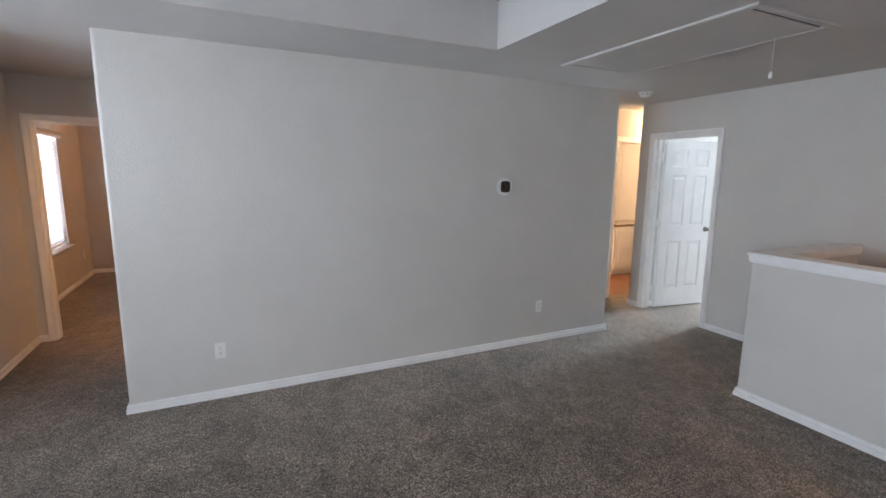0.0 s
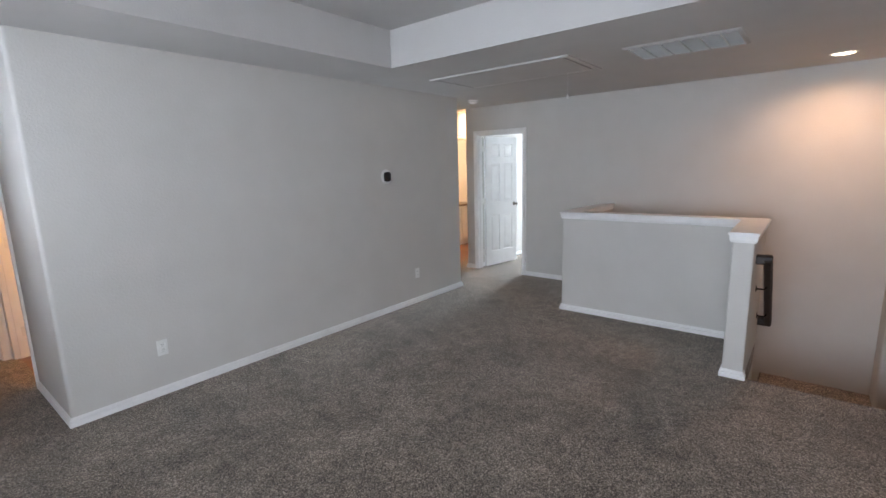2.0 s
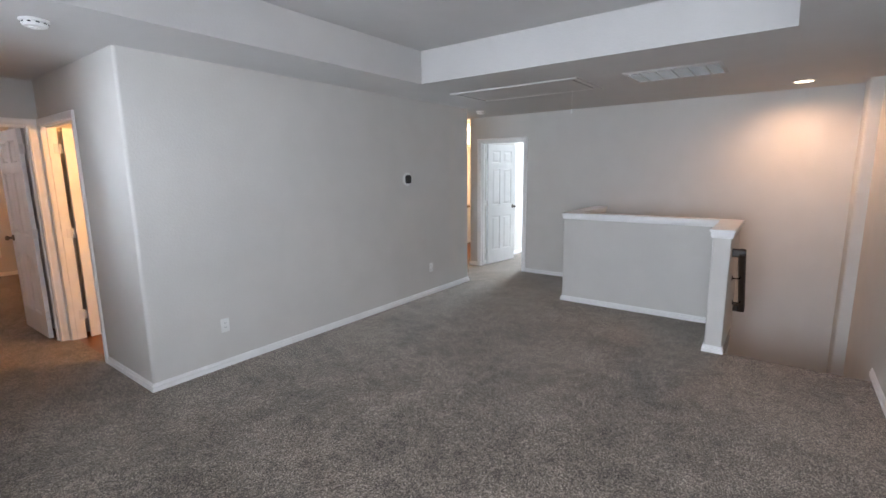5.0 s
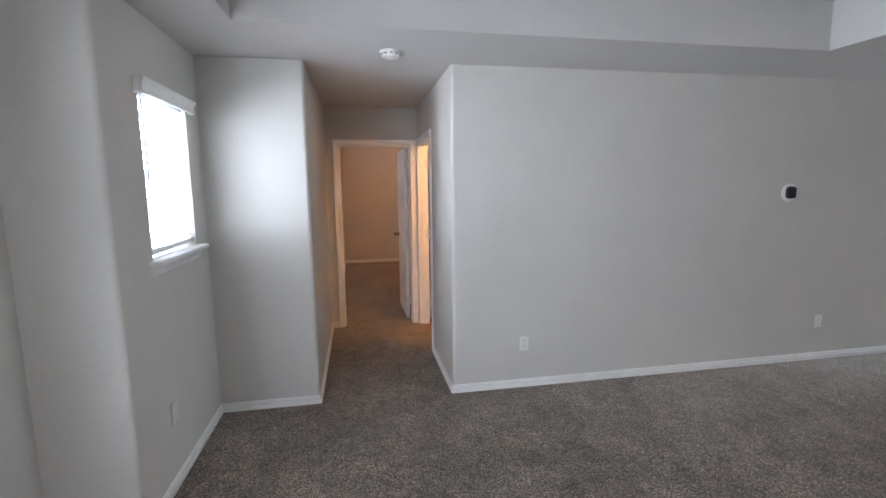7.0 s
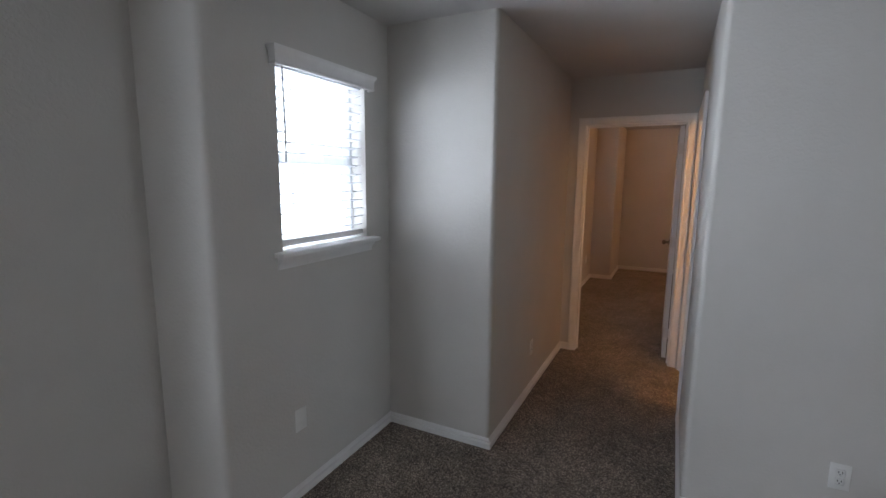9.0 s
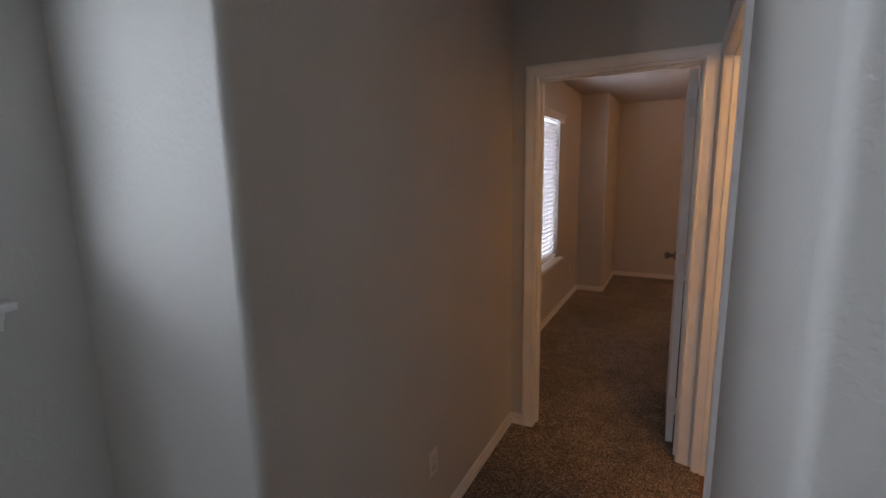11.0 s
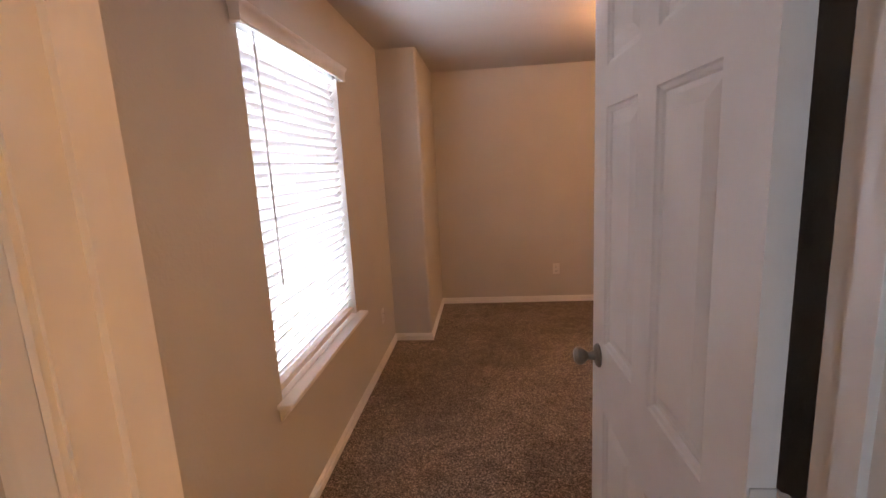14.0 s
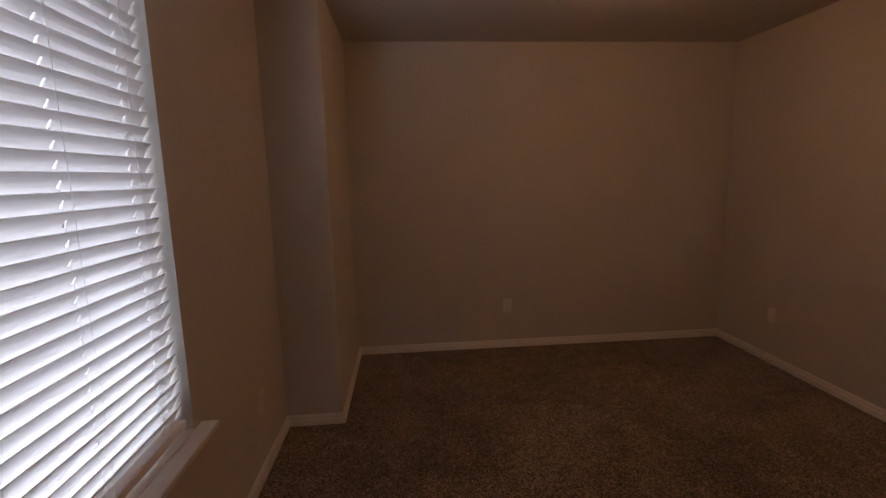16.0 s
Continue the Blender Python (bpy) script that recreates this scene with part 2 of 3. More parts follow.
def tube(bm, pts, r, n=8):
    """A round cord or rod through points."""
    pts = [Vector(p) for p in pts]
    rings = []
    for i, p in enumerate(pts):
        d = (pts[min(i + 1, len(pts) - 1)] - pts[max(i - 1, 0)]).normalized()
        a = d.orthogonal().normalized()
        b = d.cross(a)
        if rings and a.dot(last) < 0:
            a, b = -a, -b
        last = a
        rings.append([bm.verts.new(p + (a * math.cos(2 * math.pi * k / n) + b * math.sin(2 * math.pi * k / n)) * r) for k in range(n)])
    for a, b in zip(rings, rings[1:]):
        for i in range(n):
            j = (i + 1) % n
            bm.faces.new((a[i], a[j], b[j], b[i]))
    bm.faces.new(rings[0][::-1])
    bm.faces.new(rings[-1])


B = bmesh.new
CEILING, DOOR_TOP, HOLE = 2.44, 2.035, 2.053
BULL = 0.026

# ---- walls ----
# partition between the loft and the bathrooms, with bullnosed ends
bm = B()
prism(bm, [(0.05, 0.012, BULL), (4.28, 0.012, BULL), (4.28, 0.13), (0.05, 0.13)], 0, CEILING)
setting("wall_north", bm, PAINT, "greige painted drywall partition with bullnosed corners", "wall", True)

# hall side wall with the bathroom doorway in it
bm = B()
box(bm, 0.05, 0.155, 0.13, 0.962, 0, CEILING)
box(bm, 0.05, 0.155, 0.962, 1.858, HOLE, CEILING)
box(bm, 0.05, 0.155, 1.858, 1.905, 0, CEILING)
box(bm, 0.13, 0.155, 1.905, 2.05, 0, CEILING)
setting("wall_hall_east", bm, PAINT, "greige painted hall wall with a bathroom doorway", "wall")

# hall wall and the short return towards the window
bm = B()
prism(bm, [(-0.955, 0.05, BULL), (-0.955, 1.905), (-1.075, 1.905), (-1.075, 0.17), (-1.64, 0.17), (-1.64, 0.05)], 0, CEILING)
setting("wall_hall_west", bm, PAINT, "greige painted hall wall with a bullnosed corner", "wall", True)

# wall with the small window, and the jog beside it
bm = B()
box(bm, -1.80, -1.64, -0.18, 0.17, 0, CEILING)
box(bm, -1.80, -1.64, -0.81, -0.18, 0, 1.225)
box(bm, -1.80, -1.64, -0.81, -0.18, 2.09, CEILING)
prism(bm, [(-1.64, -1.17, BULL), (-1.64, -0.81), (-1.80, -0.81), (-1.80, -1.05), (-2.18, -1.05), (-2.18, -1.17)], 0, CEILING)
setting("wall_window", bm, PAINT, "greige painted wall with a small high window", "wall", True)

# outer wall behind the start of the walk
bm = B()
box(bm, -2.18, -2.02, -4.295, -4.1, 0, CEILING)
box(bm, -2.18, -2.02, -2.5, -1.17, 0, CEILING)
box(bm, -2.18, -2.02, -4.1, -2.5, 0, 0.62)
box(bm, -2.18, -2.02, -4.1, -2.5, 2.08, CEILING)
setting("wall_west", bm, PAINT, "greige painted outer wall with a wide window", "wall")

bm = B()
box(bm, -2.18, 3.27, -4.41, -4.295, 0, CEILING)
box(bm, 3.27, 5.405, -4.41, -4.295, -2.7, CEILING)
prism(bm, [(4.93, -4.295), (5.29, -4.295), (5.29, -4.19), (4.93, -4.19, BULL)], -2.7, CEILING)
setting("wall_south", bm, PAINT, "greige painted wall running down beside the stairs", "wall", True)

bm = B()
box(bm, 5.29, 5.405, -4.295, -1.5, -2.7, CEILING)
box(bm, 5.29, 5.405, -1.5, -0.363, 0, CEILING)
box(bm, 5.29, 5.405, -0.363, 0.433, HOLE, CEILING)
prism(bm, [(5.29, 0.433), (5.405, 0.433), (5.405, 0.64), (5.29, 0.64, BULL)], 0, CEILING)
setting("wall_east", bm, PAINT, "greige painted wall behind the stairwell with a doorway", "wall", True)

# corridor to the second bathroom
bm = B()
box(bm, 4.165, 4.28, 0.13, 0.97, 0, CEILING)
box(bm, 4.165, 5.282, 0.97, 1.085, 0, CEILING)
box(bm, 5.282, 6.078, 0.97, 1.085, HOLE, CEILING)
box(bm, 6.078, 6.4, 0.97, 1.085, 0, CEILING)
box(bm, 5.405, 7.9, 0.46, 0.56, 0, CEILING)
box(bm, 6.3, 6.4, 0.56, 0.97, 0, CEILING)
setting("wall_corridor", bm, PAINT, "greige painted walls of a short corridor", "wall")

# second bathroom and the bright far room beyond the open doors
bm = B()
box(bm, 4.165, 7.6, 3.0, 3.1, 0, CEILING)
box(bm, 4.165, 4.28, 1.085, 3.0, 0, CEILING)
box(bm, 7.5, 7.6, 1.085, 3.0, 0, CEILING)
box(bm, 6.4, 7.5, 0.97, 1.085, 0, CEILING)
setting("wall_second_bathroom", bm, PAINT, "painted bathroom walls in warm light", "wall")
bm = B()
box(bm, 5.405, 7.9, -1.9, -1.785, 0, CEILING)
box(bm, 7.9, 8.05, -1.9, -0.4, 0, CEILING)
box(bm, 7.9, 8.05, 0.42, 0.56, 0, CEILING)
box(bm, 7.9, 8.05, -0.4, 0.42, 0, 0.5)
box(bm, 7.9, 8.05, -0.4, 0.42, 2.1, CEILING)
setting("wall_far_room", bm, PAINT, "painted walls of a bright bedroom beyond the door", "wall")

# first bathroom behind the hall door
bm = B()
box(bm, 0.155, 2.4, 2.022, 2.05, 0, CEILING)
box(bm, 2.4, 2.5, 0.13, 2.05, 0, CEILING)
setting("wall_bathroom", bm, PAINT, "painted bathroom walls in warm light", "wall")

# bedroom
bm = B()
box(bm, -1.40, -0.828, 1.905, 2.035, 0, CEILING)
box(bm, -0.828, -0.017, 1.905, 2.035, HOLE, CEILING)
box(bm, -0.017, 0.13, 1.905, 2.035, 0, CEILING)
setting("wall_bedroom_south", bm, PAINT, "greige painted wall with the bedroom doorway", "wall")
bm = B()
box(bm, -1.40, -1.24, 2.035, 3.165, 0, CEILING)
box(bm, -1.40, -1.24, 4.25, 6.51, 0, CEILING)
box(bm, -1.40, -1.24, 3.165, 4.25, 0, 0.60)
box(bm, -1.40, -1.24, 3.165, 4.25, 2.07, CEILING)
setting("wall_bedroom_west", bm, PAINT, "greige painted bedroom wall with a tall window", "wall")
bm = B()
prism(bm, [(-1.24, 5.335), (-0.917, 5.335, BULL), (-0.917, 6.395), (-1.24, 6.395)], 0, CEILING)
setting("wall_bedroom_chase", bm, PAINT, "greige boxed-out corner of the bedroom", "wall", True)
bm = B()
box(bm, -1.24, 2.31, 6.395, 6.51, 0, CEILING)
setting("wall_bedroom_north", bm, PAINT, "greige painted bare bedroom wall", "wall")
bm = B()
box(bm, 2.19, 2.31, 2.035, 6.395, 0, CEILING)
setting("wall_bedroom_east", bm, PAINT, "greige painted bare bedroom wall", "wall")

# unseen block, added to keep light out of the bedroom door's hinge gap
bm = B()
box(bm, 0.055, 2.19, 2.035, 3.05, 0, CEILING)
setting("wall_added_block", bm, PAINT, "greige painted block added unseen behind the bedroom door", "wall")

# ---- ceilings ----
TX0, TX1, TY0, TY1, TZ = -1.235, 2.435, -3.6, -0.665, 2.745
bm = B()
box(bm, -2.18, 5.405, -4.41, TY0, CEILING, 2.56)
box(bm, -2.18, 5.405, TY1, 0.14, CEILING, 2.56)
box(bm, -2.18, TX0, TY0, TY1, CEILING, 2.56)
box(bm, TX1, 5.405, TY0, TY1, CEILING, 2.56)
box(bm, TX0 - 0.1, TX1 + 0.1, TY0 - 0.1, TY0, 2.56, TZ + 0.1)
box(bm, TX0 - 0.1, TX1 + 0.1, TY1, TY1 + 0.1, 2.56, TZ + 0.1)
box(bm, TX0 - 0.1, TX0, TY0, TY1, 2.56, TZ + 0.1)
box(bm, TX1, TX1 + 0.1, TY0, TY1, 2.56, TZ + 0.1)
box(bm, TX0, TX1, TY0, TY1, TZ, TZ + 0.1)
setting("ceiling", bm, CEIL, "painted loft ceiling with a raised tray", "ceiling")
bm = B()
box(bm, -1.40, 2.5, 0.14, 6.51, CEILING, 2.56)
setting("ceiling_bedroom", bm, CEIL, "painted ceiling of hall and bedroom", "ceiling")
bm = B()
box(bm, 4.165, 8.05, 0.14, 3.1, CEILING, 2.56)
box(bm, 5.405, 8.05, -1.9, 0.14, CEILING, 2.56)
setting("ceiling_far_rooms", bm, CEIL, "painted ceiling of the corridor and far rooms", "ceiling")

# ---- floors ----
bm = B()
EDGE = 3.27
box(bm, -2.18, EDGE, -4.41, 0.05, -0.2, 0)
box(bm, EDGE, 4.2, -3.3, 0.05, -0.2, 0)
box(bm, 4.2, 5.405, -1.63, 0.05, -0.2, 0)
box(bm, -1.40, 0.08, 0.05, 2.02, -0.2, 0)
box(bm, -1.40, 0.08, 2.02, 2.05, -0.2, 0)
box(bm, -1.40, 2.31, 2.05, 6.51, -0.2, 0)
box(bm, 4.165, 6.4, 0.05, 1.0, -0.2, 0)
box(bm, 5.405, 8.05, -1.9, 0.05, -0.2, 0)
box(bm, 6.4, 8.05, 0.05, 0.56, -0.2, 0)
setting("floor", bm, CARPET, "grey-brown mottled cut-pile carpet", "floor")
bm = B()
box(bm, 0.08, 2.5, 0.05, 2.04, -0.2, -0.004)
setting("floor_bathroom", bm, VINYL_FLOOR, "brown wood-look bathroom floor", "floor")
bm = B()
box(bm, 4.165, 7.6, 1.0, 3.1, -0.2, -0.004)
setting("floor_second_bathroom", bm, VINYL_FLOOR, "brown wood-look bathroom floor", "floor")
bm = B()
box(bm, -900, 900, -900, 900, -3.2, -3.0)
setting("ground", bm, GROUND, "dry lawn outside below the windows", "ground")


# ---- stairs ----
stairs = empty("stairs", pose(EDGE, -3.8, 0), "carpeted stairs turning down behind the half wall", "stairs", "", "structure")


def step(x0, x1, y0, y1, top, name="step"):
    bm = B()
    rbox(bm, x0 - EDGE, x1 - EDGE, y0 + 3.8, y1 + 3.8, top - 0.2, top, 0.015)
    part(name, bm, CARPET, stairs)


bm = B()
rbox(bm, 0.001, 0.030, -4.294 + 3.8, -3.306 + 3.8, -0.04, -0.001, 0.014, 3)
part("nosing", bm, CARPET, stairs, "", True)
for i in range(3):
    step(EDGE + 0.002 + 0.28 * i, EDGE + 0.28 * (i + 1), -4.295, -3.3, -0.18 * (i + 1))
step(4.112, 5.29, -4.295, -3.3, -0.72, "landing")
for i in range(6):
    step(4.2, 5.29, -3.3 + 0.27 * i, -3.3 + 0.27 * (i + 1), -0.72 - 0.18 * (i + 1))
bm = B()
box(bm, EDGE - 0.1, 4.2, -3.3, -3.17, -2.7, -0.2)
box(bm, 4.09, 4.2, -3.17, -1.63, -2.7, -0.2)
box(bm, 4.09, 5.29, -1.63, -1.51, -2.7, -0.2)
box(bm, EDGE - 0.1, EDGE - 0.002, -4.295, -3.3, -2.7, -0.2)
box(bm, EDGE - 0.1, 5.405, -4.41, -1.5, -2.8, -2.7)
setting("wall_stairwell", bm, PAINT, "greige painted walls below the stairs", "wall")

# half wall round the stairwell, with a moulded white cap
bm = B()
prism(bm, [(3.247, -3.305, 0.012), (4.205, -3.305), (4.205, -1.63), (5.29, -1.63), (5.29, -1.51), (4.09, -1.51, 0.012), (4.09, -3.17), (3.247, -3.17, 0.012)], 0, 1.045)
half = setting("half_wall", bm, PAINT, "greige half wall round the stairwell with a white cap", "half wall", True)
bm = B()
OUT = 0.027
prism(bm, [(3.247 - OUT, -3.305 - OUT), (4.205 + OUT, -3.305 - OUT), (4.205 + OUT, -1.63 - OUT), (5.288, -1.63 - OUT), (5.288, -1.51 + OUT),
           (4.09 - OUT, -1.51 + OUT), (4.09 - OUT, -3.17 + OUT), (3.247 - OUT, -3.17 + OUT)], 1.062, 1.085)
bmesh.ops.bevel(bm, geom=[e for e in bm.edges if abs(e.verts[0].co.z - e.verts[1].co.z) < 1e-5], offset=0.006, segments=2, affect="EDGES")
part("cap", bm, TRIM, half, "white painted wooden cap", True)
CAP_PROFILE = [(0, 0), (0.006, 0), (0.009, 0.005), (0.009, 0.010), (0.014, 0.013), (0.0155, 0.018), (0.0175, 0.05), (0, 0.05)]
bm = B()
sweep(bm, [(5.288, -1.51, 1.012), (4.09, -1.51, 1.012), (4.09, -3.17, 1.012), (3.247, -3.17, 1.012), (3.247, -3.305, 1.012), (4.205, -3.305, 1.012), (4.205, -1.63, 1.012), (5.288, -1.63, 1.012)],
      (0, 0, 1), CAP_PROFILE)
part("cap_moulding", bm, TRIM, half, "white moulding under the cap", True)

# ---- baseboards: a stepped profile, carried along the walls ----
BASE = [(0, 0), (0.016, 0), (0.016, 0.031), (0.013, 0.034), (0.0045, 0.0365), (0.0045, 0.041), (0.011, 0.043), (0.0115, 0.050), (0.008, 0.056), (0.0035, 0.0625), (0, 0.063)]


def baseboard(*pts, label="white painted baseboard with a stepped top"):
    bm = B()
    sweep(bm, [(x, y, 0.0) for x, y in pts], (0, 0, 1), BASE)
    return setting("baseboard", bm, TRIM, label, "baseboard")


baseboard((0.05, 0.908), (0.05, 0.012), (4.28, 0.012), (4.28, 0.97), (5.23, 0.97))
baseboard((-2.02, -4.295), (-2.02, -1.17), (-1.64, -1.17), (-1.64, 0.05), (-0.955, 0.05), (-0.955, 1.905), (-0.878, 1.905))
baseboard((3.425, -4.295), (-2.02, -4.295))
baseboard((5.29, 0.64), (5.29, 0.482))
baseboard((5.29, -0.412), (5.29, -1.51), (4.09, -1.51), (4.09, -3.17), (3.247, -3.17), (3.247, -3.305), (3.29, -3.305))
baseboard((-0.878, 2.035), (-1.24, 2.035), (-1.24, 5.335), (-0.917, 5.335), (-0.917, 6.395), (2.19, 6.395), (2.19, 3.05), (0.055, 3.05), (0.055, 2.14))
baseboard((5.405, 0.46), (7.9, 0.46), (7.9, -1.785), (5.405, -1.785))

# ---- door frames ----
CASING = [(0, 0), (0, 0.009), (0.006, 0.012), (0.011, 0.009), (0.026, 0.011), (0.036, 0.016), (0.045, 0.019), (0.057, 0.019), (0.062, 0.014), (0.062, 0)]


def casing(name, pts, normal, parent):
    bm = B()
    sweep(bm, pts, normal, CASING)
    part(name, bm, TRIM, parent, "moulded white door casing", True)


def door_frame(axis, face, back, a, b, label, back_casing=True):
    """Jambs, head, stop and casings of a doorway that runs from a to b in a wall whose room face looks along -axis."""
    fr = empty("door_frame", Matrix(), label, "door frame", "", "structure")
    top, r = DOOR_TOP, 0.005

    def put(u, w, z):
        return (u, w, z) if axis == "y" else (w, u, z)

    def slab(bm, u0, u1, w0, w1, z0, z1):
        p, q = put(u0, w0, z0), put(u1, w1, z1)
        box(bm, min(p[0], q[0]), max(p[0], q[0]), min(p[1], q[1]), max(p[1], q[1]), z0, z1)

    for u0, u1, inner in ((a - 0.018, a, 1), (b, b + 0.018, -1)):
        bm = B()
        slab(bm, u0, u1, face - 0.001, back + 0.001, 0, top + 0.018)
        part("jamb", bm, TRIM, fr)
        bm = B()
        s0 = u1 if inner > 0 else u0 - 0.010
        slab(bm, s0, s0 + 0.010, back - 0.075, back - 0.040, 0, top)
        part("door_stop", bm, TRIM, fr)
    bm = B()
    slab(bm, a, b, face - 0.001, back + 0.001, top, top + 0.018)
    slab(bm, a, b, back - 0.075, back - 0.040, top - 0.010, top)
    part("head_jamb", bm, TRIM, fr)
    lo, hi = (b + r, a - r) if axis == "y" else (a - r, b + r)
    n = (0, -1, 0) if axis == "y" else (-1, 0, 0)
    casing("casing", [put(lo, face, 0), put(lo, face, top + r), put(hi, face, top + r), put(hi, face, 0)], n, fr)
    if back_casing:
        n = tuple(-c for c in n)
        casing("casing", [put(hi, back, 0), put(hi, back, top + r), put(lo, back, top + r), put(lo, back, 0)], n, fr)
    return fr


frame_1 = door_frame("y", 1.905, 2.035, -0.81, -0.035, "white bedroom door frame with moulded casing")
door_frame("x", 0.05, 0.155, 0.98, 1.84, "white bathroom door frame in warm light", False)
door_frame("x", 5.29, 5.405, -0.345, 0.415, "white door frame beside the stairwell")
door_frame("y", 0.97, 1.085, 5.30, 6.06, "white door frame of the second bathroom", False)
bm = B()
rbox(bm, -0.8105, -0.808, 2.0, 2.027, 0.935, 1.0, 0.001)
part("strike_plate", bm, NICKEL, frame_1, "dark metal strike plate")


# ---- doors ----
def leaf(w, h, side, th=0.035, gap=0.026):
    """A six-panel moulded leaf, hinged at the origin and running along x; it lies on the given side of y = 0."""
    bm = B()
    x0, x1 = gap, gap + w
    st, mu = 0.112, 0.095
    px = [(x0 + st, x0 + w / 2 - mu / 2), (x0 + w / 2 + mu / 2, x1 - st)]
    pz = [(0.235, 0.825), (1.015, 1.625), (1.722, 1.925)]
    z0, z1 = 0.012, h
    xs = [x0, px[0][0], px[0][1], px[1][0], px[1][1], x1]
    zs = [z0, pz[0][0], pz[0][1], pz[1][0], pz[1][1], pz[2][0], pz[2][1], z1]
    lo, hi = sorted((side * 0.004, side * (0.004 + th)))
    for y, d in ((lo, 1), (hi, -1)):
        for i in range(5):
            for j in range(7):
                a, b, c, e = xs[i], xs[i + 1], zs[j], zs[j + 1]
                if i in (1, 3) and j in (1, 3, 5):
                    rings = []
                    for inset, depth in ((0, 0), (0.003, 0.004), (0.010, 0.0075), (0.013, 0.012), (0.022, 0.012), (0.046, 0.003), (0.048, 0.0022)):
                        rings.append([bm.verts.new(p) for p in ((a + inset, y + d * depth, c + inset), (b - inset, y + d * depth, c + inset),
                                                                (b - inset, y + d * depth, e - inset), (a + inset, y + d * depth, e - inset))])
                    for r0, r1 in zip(rings, rings[1:]):
                        for k in range(4):
                            q = (k + 1) % 4
                            bm.faces.new((r0[k], r0[q], r1[q], r1[k]))
                    bm.faces.new(rings[-1])
                else:
                    bm.faces.new([bm.verts.new(p) for p in ((a, y, c), (b, y, c), (b, y, e), (a, y, e))])
    for p in (((x0, lo, z0), (x0, hi, z0), (x0, hi, z1), (x0, lo, z1)), ((x1, lo, z0), (x1, hi, z0), (x1, hi, z1), (x1, lo, z1)),
              ((x0, lo, z0), (x1, lo, z0), (x1, hi, z0), (x0, hi, z0)), ((x0, lo, z1), (x1, lo, z1), (x1, hi, z1), (x0, hi, z1))):
        bm.faces.new([bm.verts.new(q) for q in p])
    bmesh.ops.remove_doubles(bm, verts=bm.verts[:], dist=0.0002)
    return bm


KNOB = [(0.033, 0), (0.033, 0.004), (0.028, 0.009), (0.014, 0.012), (0.011, 0.030), (0.014, 0.034), (0.021, 0.040), (0.0255, 0.050), (0.024, 0.060), (0.016, 0.067), (0, 0.069)]


def door(name, x, y, turn, w, side, label, knob=True):
    d = empty(name, pose(x, y, 0, 0, 0, turn), label, "door", "", "structure")
    part("leaf", leaf(w, 2.026, side), DOOR, d)
    lo, hi = sorted((side * 0.004, side * 0.039))
    if knob:
        for yy, ang in ((hi, -90), (lo, 90)):
            bm = B()
            lathe(bm, KNOB, pose(w - 0.038, yy, 0.965, ang, 0, 0))
            part("door_knob", bm, NICKEL, d, "satin nickel door knob", True)
        bm = B()
        rbox(bm, w + 0.0255, w + 0.0275, (lo + hi) / 2 - 0.012, (lo + hi) / 2 + 0.012, 0.935, 0.995, 0.0008)
        part("latch_plate", bm, NICKEL, d)
    for z in (0.24, 1.05, 1.84):
        bm = B()
        for k in range(5):
            tube(bm, [(0.012, side * 0.002, z - 0.045 + 0.018 * k + 0.0005), (0.012, side * 0.002, z - 0.045 + 0.018 * k + 0.0175)], 0.0068, 10)
        rbox(bm, -0.008, 0.0075, min(0.002 * side, side * 0.0045), max(0.002 * side, side * 0.0045), z - 0.045, z + 0.045, 0.001)
        rbox(bm, 0.0235, 0.0265, min(0.003 * side, side * 0.036), max(0.003 * side, side * 0.036), z - 0.045, z + 0.045, 0.001)
        rbox(bm, 0.015, 0.0250, min(0.002 * side, side * 0.0045), max(0.002 * side, side * 0.0045), z - 0.045, z + 0.045, 0.001)
        part("hinge", bm, HINGE, d, "white-painted door hinge", True)
    return d


door_1 = door("door_1", -0.046, 2.040, 91.0, 0.762, 1, "white six-panel bedroom door standing wide open")
door_2 = door("door_2", 0.158, 1.830, -1, 0.842, -1, "white six-panel bathroom door open in warm light")
door_3 = door("door_3", 5.413, 0.411, -8.5, 0.752, -1, "white six-panel door half open beside the stairwell")


# hinge flaps on the jambs, screwed flat
def flaps(name_of, x0, x1, y0, y1):
    for z in (0.24, 1.05, 1.84):
        bm = B()
        rbox(bm, x0, x1, y0, y1, z - 0.045, z + 0.045, 0.001)
        along_x = (x1 - x0) > (y1 - y0)
        for dz in (-0.03, 0.0, 0.03):
            if along_x:
                lathe(bm, [(0.004, 0), (0.004, 0.001), (0, 0.0015)], pose((x0 + x1) / 2 + (0.006 if dz else -0.006), y0, z + dz, 90, 0, 0), 10)
            else:
                lathe(bm, [(0.004, 0), (0.004, 0.001), (0, 0.0015)], pose(x0, (y0 + y1) / 2 + (0.006 if dz else -0.006), z + dz, 0, -90, 0), 10)
        part("hinge_flap", bm, HINGE, name_of, "white-painted hinge flap with screws")


flaps(frame_1, -0.0375, -0.035, 1.998, 2.034)
flaps([o for o in scene.objects if o.name.startswith("door_frame.001")][0], 0.118, 0.153, 1.8375, 1.84)


